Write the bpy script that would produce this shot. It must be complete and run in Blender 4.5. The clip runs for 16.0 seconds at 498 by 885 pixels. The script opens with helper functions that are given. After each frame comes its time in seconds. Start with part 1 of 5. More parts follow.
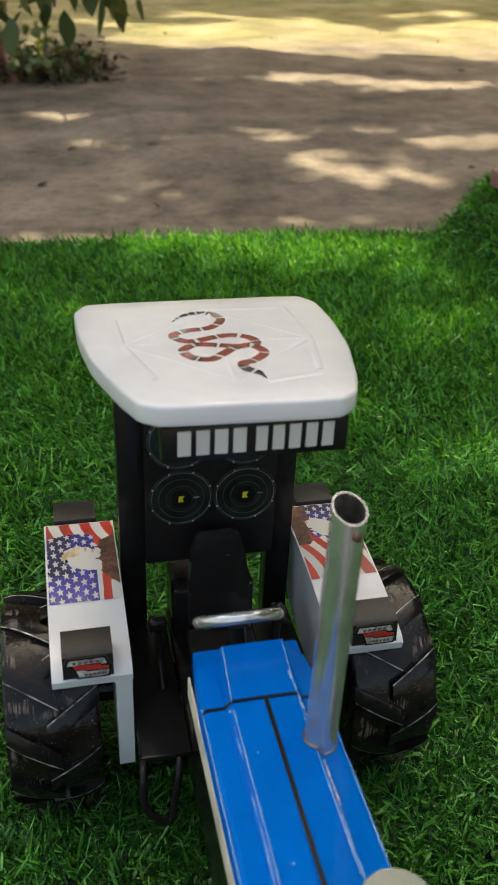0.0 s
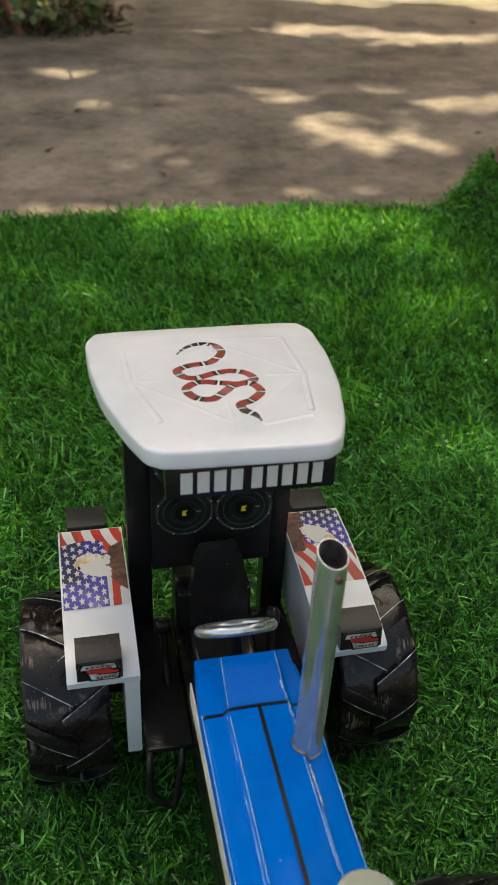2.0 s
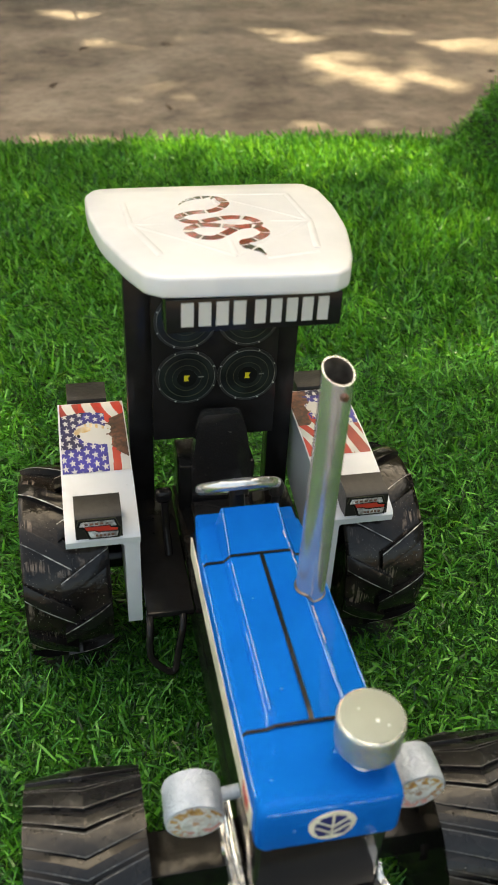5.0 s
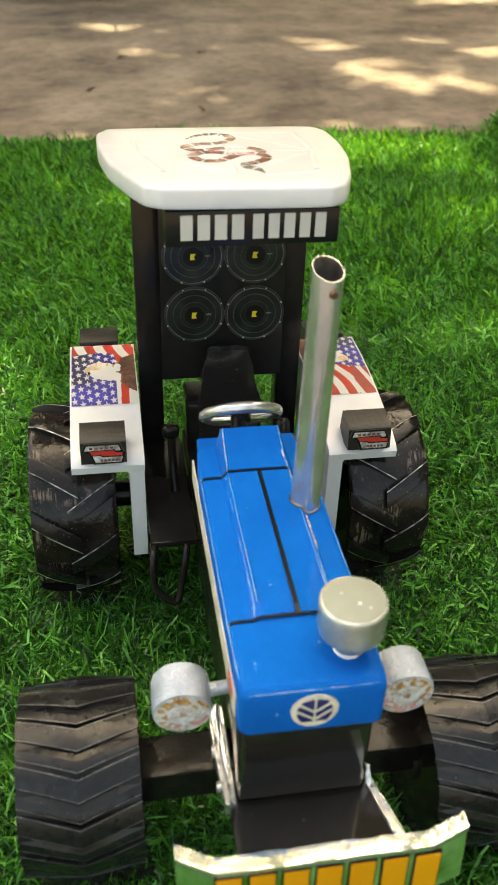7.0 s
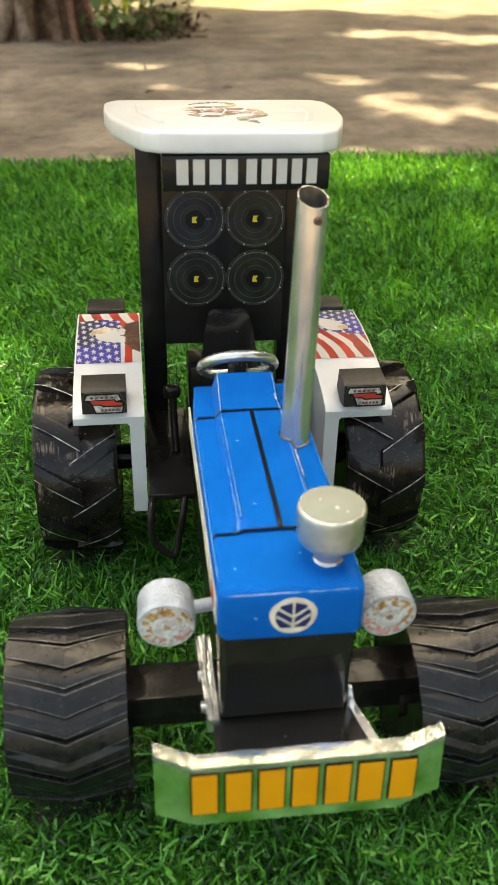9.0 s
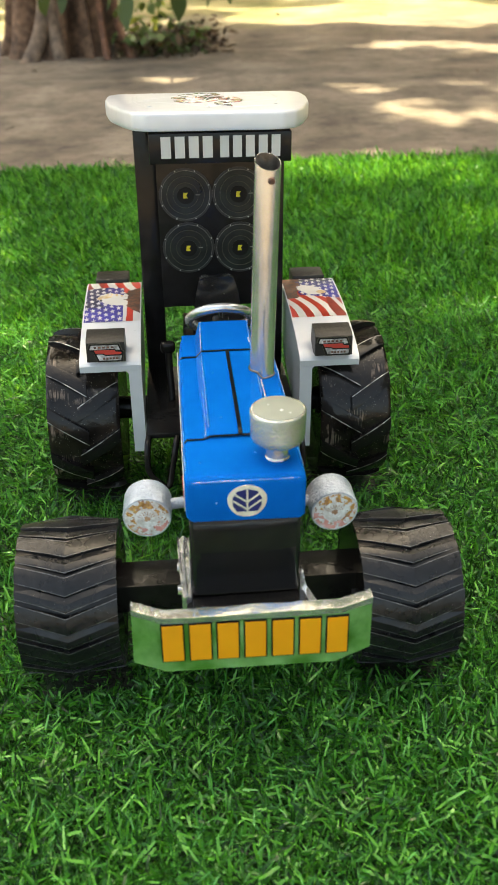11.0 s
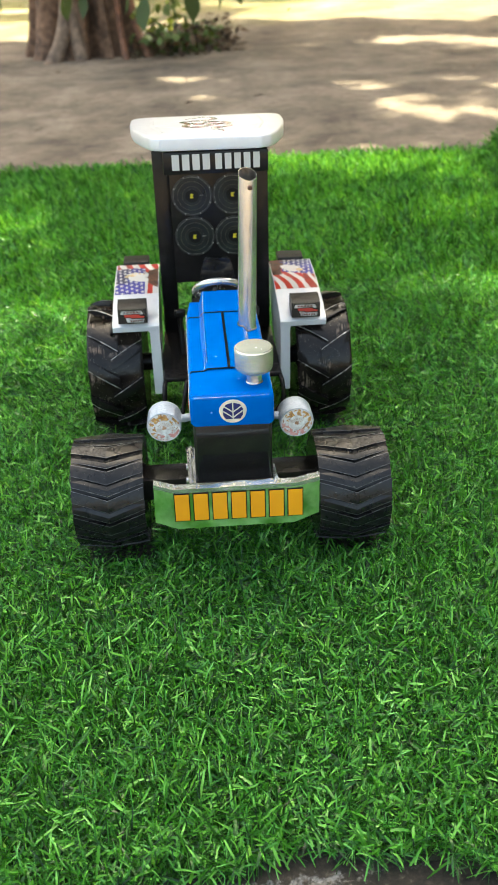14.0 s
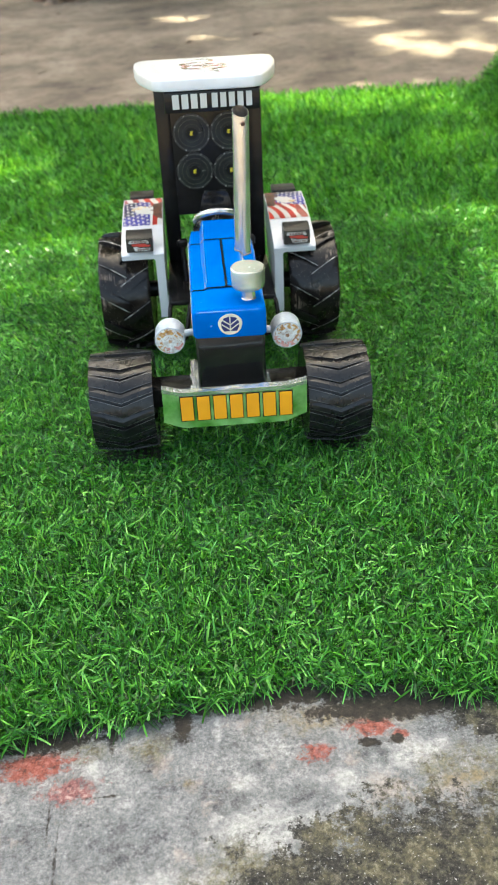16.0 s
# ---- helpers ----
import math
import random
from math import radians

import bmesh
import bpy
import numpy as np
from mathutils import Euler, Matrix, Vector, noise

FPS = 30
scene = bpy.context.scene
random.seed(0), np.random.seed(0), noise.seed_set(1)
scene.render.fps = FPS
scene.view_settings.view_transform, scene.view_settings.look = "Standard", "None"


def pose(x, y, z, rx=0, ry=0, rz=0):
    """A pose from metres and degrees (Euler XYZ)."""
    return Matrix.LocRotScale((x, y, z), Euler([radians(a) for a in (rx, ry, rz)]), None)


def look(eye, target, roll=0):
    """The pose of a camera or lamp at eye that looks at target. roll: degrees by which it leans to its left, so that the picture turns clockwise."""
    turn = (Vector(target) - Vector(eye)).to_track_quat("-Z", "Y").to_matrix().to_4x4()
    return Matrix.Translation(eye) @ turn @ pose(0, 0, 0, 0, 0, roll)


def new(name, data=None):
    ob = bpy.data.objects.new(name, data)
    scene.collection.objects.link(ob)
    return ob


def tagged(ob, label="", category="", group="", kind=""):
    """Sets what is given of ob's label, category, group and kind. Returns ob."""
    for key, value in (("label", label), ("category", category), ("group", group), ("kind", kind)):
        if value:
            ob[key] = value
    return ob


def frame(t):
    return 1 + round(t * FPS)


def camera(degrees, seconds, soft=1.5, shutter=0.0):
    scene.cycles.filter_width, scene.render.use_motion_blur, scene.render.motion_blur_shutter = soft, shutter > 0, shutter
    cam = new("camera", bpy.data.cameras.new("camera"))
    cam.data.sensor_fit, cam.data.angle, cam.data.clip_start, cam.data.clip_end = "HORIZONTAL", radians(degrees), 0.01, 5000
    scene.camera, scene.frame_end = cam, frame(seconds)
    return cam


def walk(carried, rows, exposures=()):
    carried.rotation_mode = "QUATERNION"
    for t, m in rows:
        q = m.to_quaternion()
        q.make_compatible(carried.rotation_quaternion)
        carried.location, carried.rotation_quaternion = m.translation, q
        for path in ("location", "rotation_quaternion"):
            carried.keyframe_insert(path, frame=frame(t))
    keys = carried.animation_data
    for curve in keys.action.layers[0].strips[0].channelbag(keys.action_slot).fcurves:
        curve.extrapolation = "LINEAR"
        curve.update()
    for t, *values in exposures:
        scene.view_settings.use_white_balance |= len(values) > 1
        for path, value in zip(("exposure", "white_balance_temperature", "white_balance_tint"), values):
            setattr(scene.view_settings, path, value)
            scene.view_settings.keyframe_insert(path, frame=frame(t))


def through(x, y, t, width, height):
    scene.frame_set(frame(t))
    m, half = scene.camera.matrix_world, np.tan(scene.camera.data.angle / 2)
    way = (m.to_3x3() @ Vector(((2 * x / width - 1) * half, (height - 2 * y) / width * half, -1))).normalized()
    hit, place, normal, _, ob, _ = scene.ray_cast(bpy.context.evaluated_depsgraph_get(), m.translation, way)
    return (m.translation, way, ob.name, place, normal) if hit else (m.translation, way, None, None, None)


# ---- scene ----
cam = camera(31.4, 16.0, soft=1.5)
PATH = [
    (0, (-0.104, -0.201, 0.63), (0.287, 1.474, -0.39), 1.2),
    (0.5, (-0.102, -0.206, 0.661), (0.28, 1.459, -0.38), 1.3),
    (1, (-0.098, -0.207, 0.691), (0.278, 1.443, -0.374), 1.3),
    (1.5, (-0.097, -0.202, 0.709), (0.274, 1.432, -0.383), 1.4),
    (2, (-0.102, -0.215, 0.712), (0.263, 1.398, -0.413), 1.4),
    (2.5, (-0.103, -0.219, 0.725), (0.257, 1.376, -0.426), 1.6),
    (3, (-0.109, -0.228, 0.716), (0.253, 1.354, -0.452), 2.0),
    (3.5, (-0.118, -0.228, 0.696), (0.252, 1.347, -0.479), 2.2),
    (4, (-0.121, -0.232, 0.667), (0.25, 1.34, -0.513), 2.1),
    (4.2, (-0.119, -0.235, 0.656), (0.249, 1.338, -0.522), 2.0),
    (6.5, (-0.087, -0.295, 0.588), (0.195, 1.314, -0.566), 0.6),
    (7, (-0.086, -0.308, 0.57), (0.178, 1.32, -0.561), 0.4),
    (7.5, (-0.078, -0.321, 0.551), (0.168, 1.329, -0.552), 0.2),
    (8, (-0.076, -0.335, 0.535), (0.165, 1.331, -0.545), 0.2),
    (10.3, (-0.047, -0.436, 0.507), (0.101, 1.28, -0.51), -1.3),
    (10.5, (-0.043, -0.452, 0.512), (0.098, 1.265, -0.504), -1.5),
    (11, (-0.033, -0.497, 0.513), (0.095, 1.222, -0.501), -1.9),
    (11.5, (-0.031, -0.538, 0.523), (0.087, 1.185, -0.486), -2.3),
    (12, (-0.021, -0.58, 0.531), (0.085, 1.148, -0.471), -2.5),
    (12.5, (-0.013, -0.623, 0.533), (0.078, 1.106, -0.468), -2.7),
    (13, (-0.012, -0.668, 0.552), (0.065, 1.057, -0.458), -2.9),
    (13.5, (-0.02, -0.713, 0.568), (0.055, 1.006, -0.451), -3.1),
    (14, (-0.02, -0.759, 0.596), (0.06, 0.951, -0.438), -3.2),
    (14.5, (-0.018, -0.796, 0.598), (0.06, 0.904, -0.453), -3.5),
    (15, (-0.006, -0.829, 0.6), (0.057, 0.852, -0.481), -4.2),
    (15.5, (-0.009, -0.859, 0.61), (0.046, 0.804, -0.499), -4.4),
    (16, (-0.016, -0.888, 0.624), (0.036, 0.759, -0.51), -4.5),
]
cam.data.dof.use_dof = True
cam.data.dof.focus_distance = 0.84
cam.data.dof.aperture_fstop = 15.0
# seconds, stops, kelvin, tint: the picture warms and cools a little as the view widens
EXPOSURES = (
    (0.0, 1.72, 6700, 6.5), (1.0, 1.62, 6700, 7), (2.0, 1.66, 6650, 7), (3.5, 2.00, 6950, 5), (7.0, 2.47, 7800, 4.5), (8.2, 2.49, 7700, 4.5), (10.5, 2.50, 7250, 4),
    (12.5, 2.50, 6900, 4), (13.0, 2.40, 6900, 4), (13.5, 2.50, 6780, 3.5), (14.1, 2.70, 6600, 3.5), (14.5, 2.60, 6480, 2.5), (15.0, 2.54, 6350, 2), (15.5, 2.64, 6380, 2), (16.0, 2.84, 6430, 2.5))
walk(cam, [(t, look(eye, target, roll)) for t, eye, target, roll in PATH],
     exposures=EXPOSURES)

# ---- light: high sun behind a tree crown, open sky ----
SUN_UP, SUN_EAST = 62.0, 8.0
TO_SUN = Vector((math.cos(radians(SUN_UP)) * math.sin(radians(SUN_EAST)),
                 math.cos(radians(SUN_UP)) * math.cos(radians(SUN_EAST)),
                 math.sin(radians(SUN_UP))))
world = bpy.data.worlds.new("sky")
scene.world = world
world.use_nodes = True
wn = world.node_tree.nodes
wl = world.node_tree.links
sky = wn.new("ShaderNodeTexSky")
sky.sky_type = "NISHITA"
sky.sun_disc = False
sky.sun_elevation = radians(SUN_UP)
sky.sun_rotation = radians(SUN_EAST)
sky.air_density, sky.dust_density, sky.ozone_density = 0.7, 5.0, 0.4
haze = wn.new("ShaderNodeMix")
haze.data_type, haze.blend_type = "RGBA", "MULTIPLY"
haze.inputs[0].default_value = 1.0
haze.inputs[7].default_value = (1.06, 1.0, 0.84, 1)      # warm dusty air
wl.new(sky.outputs[0], haze.inputs[6])
wl.new(haze.outputs[2], wn["Background"].inputs[0])
wn["Background"].inputs[1].default_value = 0.15
sun_data = bpy.data.lights.new("sun", "SUN")
sun_data.energy, sun_data.angle, sun_data.color = 3.0, radians(0.53), (1.0, 0.91, 0.70)
sun = new("sun", sun_data)
sun.matrix_world = look(TO_SUN * 30, (0, 0, 0))


# ---- materials ----
def material(name, base, rough=0.5, metal=0.0, coat=0.0, vary=0.12, grain=60.0, blotch=9.0, bump=0.05, second=None,
             mix=0.5, specular=0.5, bump_scale=None, coat_rough=0.06):
    """Principled surface with two scales of variation, a second tone in blotches, and fine relief."""
    m = bpy.data.materials.new(name)
    m.use_nodes = True
    n, l = m.node_tree.nodes, m.node_tree.links
    b = n["Principled BSDF"]
    tc = n.new("ShaderNodeTexCoord")
    big = n.new("ShaderNodeTexNoise")
    big.inputs["Scale"].default_value, big.inputs["Detail"].default_value = blotch, 5
    fine = n.new("ShaderNodeTexNoise")
    fine.inputs["Scale"].default_value, fine.inputs["Detail"].default_value = grain, 6
    for t in (big, fine):
        l.new(tc.outputs["Object"], t.inputs["Vector"])
    ramp = n.new("ShaderNodeValToRGB")
    dark = second or tuple(c * (1 - 2 * vary) for c in base)
    ramp.color_ramp.elements[0].color, ramp.color_ramp.elements[1].color = (*dark, 1), (*base, 1)
    ramp.color_ramp.elements[0].position, ramp.color_ramp.elements[1].position = 0.5 - 0.35 * (1 - mix), 0.5 + 0.3 * mix
    l.new(big.outputs[0], ramp.inputs[0])
    hsv = n.new("ShaderNodeHueSaturation")
    span = n.new("ShaderNodeMapRange")
    span.inputs[1].default_value, span.inputs[2].default_value = 0.3, 0.7
    span.inputs[3].default_value, span.inputs[4].default_value = 1 - vary, 1 + vary
    l.new(fine.outputs[0], span.inputs[0])
    l.new(span.outputs[0], hsv.inputs["Value"])
    l.new(ramp.outputs[0], hsv.inputs["Color"])
    l.new(hsv.outputs[0], b.inputs["Base Color"])
    rr = n.new("ShaderNodeMapRange")
    rr.inputs[3].default_value, rr.inputs[4].default_value = max(rough * 0.7, 0.02), min(rough * 1.35, 1)
    l.new(big.outputs[0], rr.inputs[0])
    l.new(rr.outputs[0], b.inputs["Roughness"])
    b.inputs["Metallic"].default_value = metal
    b.inputs["Coat Weight"].default_value = coat
    b.inputs["Coat Roughness"].default_value = coat_rough
    b.inputs["Specular IOR Level"].default_value = specular
    bp = n.new("ShaderNodeBump")
    bp.inputs["Strength"].default_value, bp.inputs["Distance"].default_value = bump, 0.01
    src = fine
    if bump_scale:
        src = n.new("ShaderNodeTexNoise")
        src.inputs["Scale"].default_value, src.inputs["Detail"].default_value = bump_scale, 4
        l.new(tc.outputs["Object"], src.inputs["Vector"])
    l.new(src.outputs[0], bp.inputs["Height"])
    l.new(bp.outputs[0], b.inputs["Normal"])
    return m


def specks(m, tone, scale, level, rough=0.8):
    """Fine dust or scratches: a second tone wherever fine noise rises over a level."""
    n, l = m.node_tree.nodes, m.node_tree.links
    b = n["Principled BSDF"]
    tc = n.new("ShaderNodeTexCoord")
    t = n.new("ShaderNodeTexNoise")
    t.inputs["Scale"].default_value, t.inputs["Detail"].default_value = scale, 3
    l.new(tc.outputs["Object"], t.inputs["Vector"])
    r = n.new("ShaderNodeMapRange")
    r.inputs[1].default_value, r.inputs[2].default_value = level, level + 0.03
    l.new(t.outputs[0], r.inputs[0])
    x = n.new("ShaderNodeMix")
    x.data_type = "RGBA"
    src = b.inputs["Base Color"].links[0].from_socket
    l.new(r.outputs[0], x.inputs[0])
    l.new(src, x.inputs[6])
    x.inputs[7].default_value = (*tone, 1)
    l.new(x.outputs[2], b.inputs["Base Color"])
    return m


def scratches(m, tone, level):
    """Long scratches round the tyre in ragged patches, through to the dull rubber."""
    n, l = m.node_tree.nodes, m.node_tree.links
    b = n["Principled BSDF"]
    tc = n.new("ShaderNodeTexCoord")
    mp = n.new("ShaderNodeMapping")
    mp.inputs["Scale"].default_value = (520, 34, 34)
    l.new(tc.outputs["Object"], mp.inputs["Vector"])
    fine = n.new("ShaderNodeTexNoise")
    fine.inputs["Scale"].default_value, fine.inputs["Detail"].default_value = 1.0, 4
    l.new(mp.outputs[0], fine.inputs["Vector"])
    patch = n.new("ShaderNodeTexNoise")
    patch.inputs["Scale"].default_value, patch.inputs["Detail"].default_value = 42, 5
    l.new(tc.outputs["Object"], patch.inputs["Vector"])
    total = n.new("ShaderNodeMath")
    total.operation = "MULTIPLY"
    for src, k, lo, hi in ((fine, 0, 0.46, 0.56), (patch, 1, level, level + 0.07)):
        r = n.new("ShaderNodeMapRange")
        r.inputs[1].default_value, r.inputs[2].default_value = lo, hi
        l.new(src.outputs[0], r.inputs[0])
        l.new(r.outputs[0], total.inputs[k])
    x = n.new("ShaderNodeMix")
    x.data_type = "RGBA"
    l.new(total.outputs[0], x.inputs[0])
    l.new(b.inputs["Base Color"].links[0].from_socket, x.inputs[6])
    x.inputs[7].default_value = (*tone, 1)
    l.new(x.outputs[2], b.inputs["Base Color"])


def leafy(name, tones, rough=0.4, through=0.3):
    """Blades and leaves: each island takes its own tone; some light passes through."""
    m = bpy.data.materials.new(name)
    m.use_nodes = True
    n, l = m.node_tree.nodes, m.node_tree.links
    b = n["Principled BSDF"]
    geo = n.new("ShaderNodeNewGeometry")
    ramp = n.new("ShaderNodeValToRGB")
    e = ramp.color_ramp.elements
    while len(e) < len(tones):
        e.new(0.5)
    for i, c in enumerate(tones):
        e[i].position, e[i].color = i / (len(tones) - 1), (*c, 1)
    l.new(geo.outputs["Random Per Island"], ramp.inputs[0])
    l.new(ramp.outputs[0], b.inputs["Base Color"])
    b.inputs["Roughness"].default_value = rough
    b.inputs["Specular IOR Level"].default_value = 0.4
    tr = n.new("ShaderNodeBsdfTranslucent")
    warm = n.new("ShaderNodeMix")
    warm.data_type, warm.blend_type = "RGBA", "MULTIPLY"
    warm.inputs[0].default_value = 1.0
    warm.inputs[7].default_value = (1.6, 1.12, 0.5, 1)
    l.new(ramp.outputs[0], warm.inputs[6])
    l.new(warm.outputs[2], tr.inputs[0])
    mx = n.new("ShaderNodeMixShader")
    mx.inputs[0].default_value = through
    l.new(b.outputs[0], mx.inputs[1])
    l.new(tr.outputs[0], mx.inputs[2])
    l.new(mx.outputs[0], n["Material Output"].inputs[0])
    return m


BLUE = material("blue_enamel", (0.0, 0.113, 0.475), 0.07, coat=0.0, vary=0.03, bump=0.02, specular=0.012, second=(0.0, 0.104, 0.445), blotch=25, bump_scale=60)
WHITE = material("white_paint", (0.69, 0.695, 0.706), 0.30, coat=0.5, coat_rough=0.24, vary=0.03, bump=0.02, second=(0.60, 0.61, 0.63), blotch=14, bump_scale=70)
BLACK = material("black_gloss", (0.011, 0.0105, 0.0105), 0.15, specular=0.19, vary=0.3, bump=0.04, second=(0.017, 0.015, 0.014), blotch=30, bump_scale=140)
DULL = material("brushed_black_paint", (0.009, 0.009, 0.009), 0.18, specular=0.22, vary=0.3, bump=0.06, second=(0.013, 0.012, 0.011), blotch=40, bump_scale=160)
TAPE = material("black_tape_wrap", (0.012, 0.012, 0.013), 0.12, coat=0.3, vary=0.2, bump=0.05, second=(0.020, 0.017, 0.015), blotch=20, bump_scale=45)
specks(TAPE, (0.20, 0.19, 0.17), 420, 0.72)
MATT = material("black_foam", (0.016, 0.015, 0.014), 0.42, specular=0.4, vary=0.3, bump=0.08, grain=300)
TYRE = material("black_rubber", (0.0065, 0.0065, 0.0075), 0.26, specular=0.30, vary=0.3, bump=0.10, second=(0.013, 0.013, 0.014), blotch=30, grain=200, bump_scale=90)
GLOSSTYRE = material("painted_tyre", (0.009, 0.008, 0.007), 0.12, coat=0.0, specular=0.24, vary=0.5, bump=0.07, second=(0.016, 0.012, 0.009), blotch=40, bump_scale=160)
LUG = material("painted_lug", (0.009, 0.0085, 0.0085), 0.11, specular=0.22, vary=0.3, bump=0.07, second=(0.014, 0.012, 0.011), blotch=60, bump_scale=140)
specks(GLOSSTYRE, (0.22, 0.20, 0.17), 700, 0.68)
specks(LUG, (0.22, 0.20, 0.17), 700, 0.70)
scratches(GLOSSTYRE, (0.15, 0.115, 0.09), 0.60)
scratches(LUG, (0.085, 0.072, 0.062), 0.64)
# scratched lug edges, with their bright reflection painted in as pale grey
WORNGLINT = material("worn_glinting_lug_edge", (0.50, 0.48, 0.44), 0.35, vary=0.4, bump=0.1, second=(0.010, 0.009, 0.009), blotch=130, grain=300, mix=0.62)
# scuffed tread edges; their thin highlights are painted in as lighter grey
SCUFFGLINT = material("scuffed_glinting_rubber_edge", (0.12, 0.12, 0.12), 0.4, vary=0.4, bump=0.05, second=(0.012, 0.012, 0.013), blotch=110, grain=400, mix=0.45)
specks(TYRE, (0.22, 0.21, 0.20), 480, 0.725)
CHROME = material("bright_steel", (0.62, 0.62, 0.60), 0.20, metal=0.80, vary=0.06, bump=0.02, second=(0.50, 0.50, 0.485), blotch=30, bump_scale=60)
FOIL = material("crumpled_foil", (0.80, 0.80, 0.78), 0.16, metal=1.0, vary=0.10, bump=0.12, second=(0.52, 0.52, 0.48), blotch=60, bump_scale=70)
BRIGHTFOIL = material("folded_foil_strip", (0.93, 0.93, 0.92), 0.13, metal=0.78, vary=0.05, bump=0.18, second=(0.74, 0.74, 0.72), blotch=90, bump_scale=60)
FOILEDGE = material("creased_foil", (0.76, 0.78, 0.76), 0.17, metal=0.78, vary=0.08, bump=0.24, second=(0.42, 0.47, 0.41), blotch=26, bump_scale=40, mix=0.5)
BORE = material("dull_bore", (0.26, 0.23, 0.20), 0.35, metal=0.5, vary=0.2, bump=0.05, second=(0.06, 0.05, 0.04), blotch=60)
SILVER = material("silver_paint", (0.66, 0.67, 0.62), 0.20, metal=0.82, vary=0.10, bump=0.35, second=(0.50, 0.52, 0.46), blotch=60, bump_scale=520)
PIPEWHITE = material("silvery_white_paint", (0.41, 0.46, 0.53), 0.30, metal=0.1, vary=0.09, bump=0.4, second=(0.30, 0.35, 0.42), blotch=60, bump_scale=420)
CAPTOP = material("grey_cap", (0.285, 0.305, 0.255), 0.48, specular=0.3, vary=0.05, bump=0.03, blotch=20)
SILVERRING = material("silver_lacquer", (0.66, 0.67, 0.67), 0.24, metal=0.8, vary=0.08, bump=0.05, bump_scale=150, second=(0.46, 0.47, 0.47), blotch=60)
# the pale second tone paints in the sheet's bright reflected streaks
GREEN = material("green_reflective_sheet", (0.095, 0.28, 0.04), 0.13, metal=0.45, coat=0.2, vary=0.16, bump=0.5, second=(0.34, 0.62, 0.24), blotch=34, bump_scale=22, mix=0.42)
CREAM = material("cream_vinyl", (0.74, 0.70, 0.56), 0.4, vary=0.06, bump=0.02, second=(0.55, 0.52, 0.40), blotch=60)
NAVY = material("navy_vinyl", (0.016, 0.020, 0.14), 0.3, vary=0.1, bump=0.02)
ORANGE = material("orange_vinyl", (0.80, 0.36, 0.01), 0.35, coat=0.3, vary=0.04, bump=0.01, second=(0.74, 0.31, 0.01))
WHITEVINYL = material("white_vinyl", (0.56, 0.55, 0.51), 0.45, vary=0.04, bump=0.01)
RED = material("red_ink", (0.50, 0.035, 0.02), 0.35, coat=0.2, vary=0.12, bump=0.01)
DARKRED = material("dark_red_ink", (0.36, 0.045, 0.03), 0.35, coat=0.6, vary=0.15, bump=0.01)
RIBBONRED = material("glossy_red_print", (0.34, 0.05, 0.035), 0.2, specular=1.0, coat=1.0, vary=0.15, bump=0.01)
RIBBONBLACK = material("glossy_black_print", (0.03, 0.03, 0.03), 0.2, specular=1.0, coat=1.0, vary=0.2, bump=0.01)
INKBLUE = material("blue_ink", (0.035, 0.03, 0.30), 0.35, coat=0.2, vary=0.25, bump=0.01, second=(0.015, 0.015, 0.10), blotch=50)
BROWN = material("brown_ink", (0.16, 0.065, 0.035), 0.4, vary=0.5, bump=0.01, second=(0.035, 0.018, 0.014), blotch=260)
INKBLACK = material("black_ink", (0.008, 0.008, 0.008), 0.3, specular=0.2, vary=0.2, bump=0.01)
YELLOW = material("yellow_ink", (0.60, 0.52, 0.02), 0.4, vary=0.05, bump=0.01)
CONE = material("speaker_cone", (0.010, 0.016, 0.014), 0.30, coat=0.15, vary=0.35, bump=0.03, specular=0.35, second=(0.005, 0.006, 0.006), blotch=60)
OLIVE = material("dim_olive_ink", (0.065, 0.065, 0.035), 0.4, vary=0.2, bump=0.01)
EDGELINE = material("dull_ring_print", (0.22, 0.22, 0.20), 0.35, vary=0.35, bump=0.02, second=(0.03, 0.034, 0.032), blotch=70)
RING = material("speaker_ring", (0.018, 0.019, 0.019), 0.3, vary=0.2, bump=0.02)
BRICKRED = material("clay_brick", (0.26, 0.075, 0.05), 0.9, vary=0.5, bump=0.6, second=(0.24, 0.19, 0.17), blotch=110, grain=350, mix=0.45)
LAMPGREY = material("lamp_print_grey", (0.50, 0.50, 0.48), 0.2, coat=0.5, vary=0.35, bump=0.03, second=(0.14, 0.13, 0.12), blotch=160, grain=500, mix=0.5)
TAN = material("tan_ink", (0.52, 0.34, 0.12), 0.35, vary=0.3, bump=0.01, second=(0.62, 0.52, 0.34), blotch=200)
INKNAVY = material("dark_navy_ink", (0.012, 0.012, 0.07), 0.35, coat=0.2, vary=0.3, bump=0.01)
LENS = material("lamp_print_amber", (0.62, 0.38, 0.14), 0.2, coat=0.6, vary=0.3, bump=0.03, second=(0.30, 0.14, 0.05), blotch=220, grain=500, mix=0.5)
LENSBROWN = material("lamp_print_brown", (0.26, 0.10, 0.05), 0.3, vary=0.3, bump=0.02, second=(0.42, 0.26, 0.16), blotch=260)
LENSPALE = material("lamp_print_pale", (0.70, 0.71, 0.72), 0.2, coat=0.6, vary=0.15, bump=0.03, second=(0.46, 0.42, 0.40), blotch=190, grain=600, mix=0.4)
LENSRED = material("lamp_print_red", (0.60, 0.24, 0.22), 0.25, coat=0.5, vary=0.3, bump=0.02, second=(0.66, 0.38, 0.36), blotch=200)


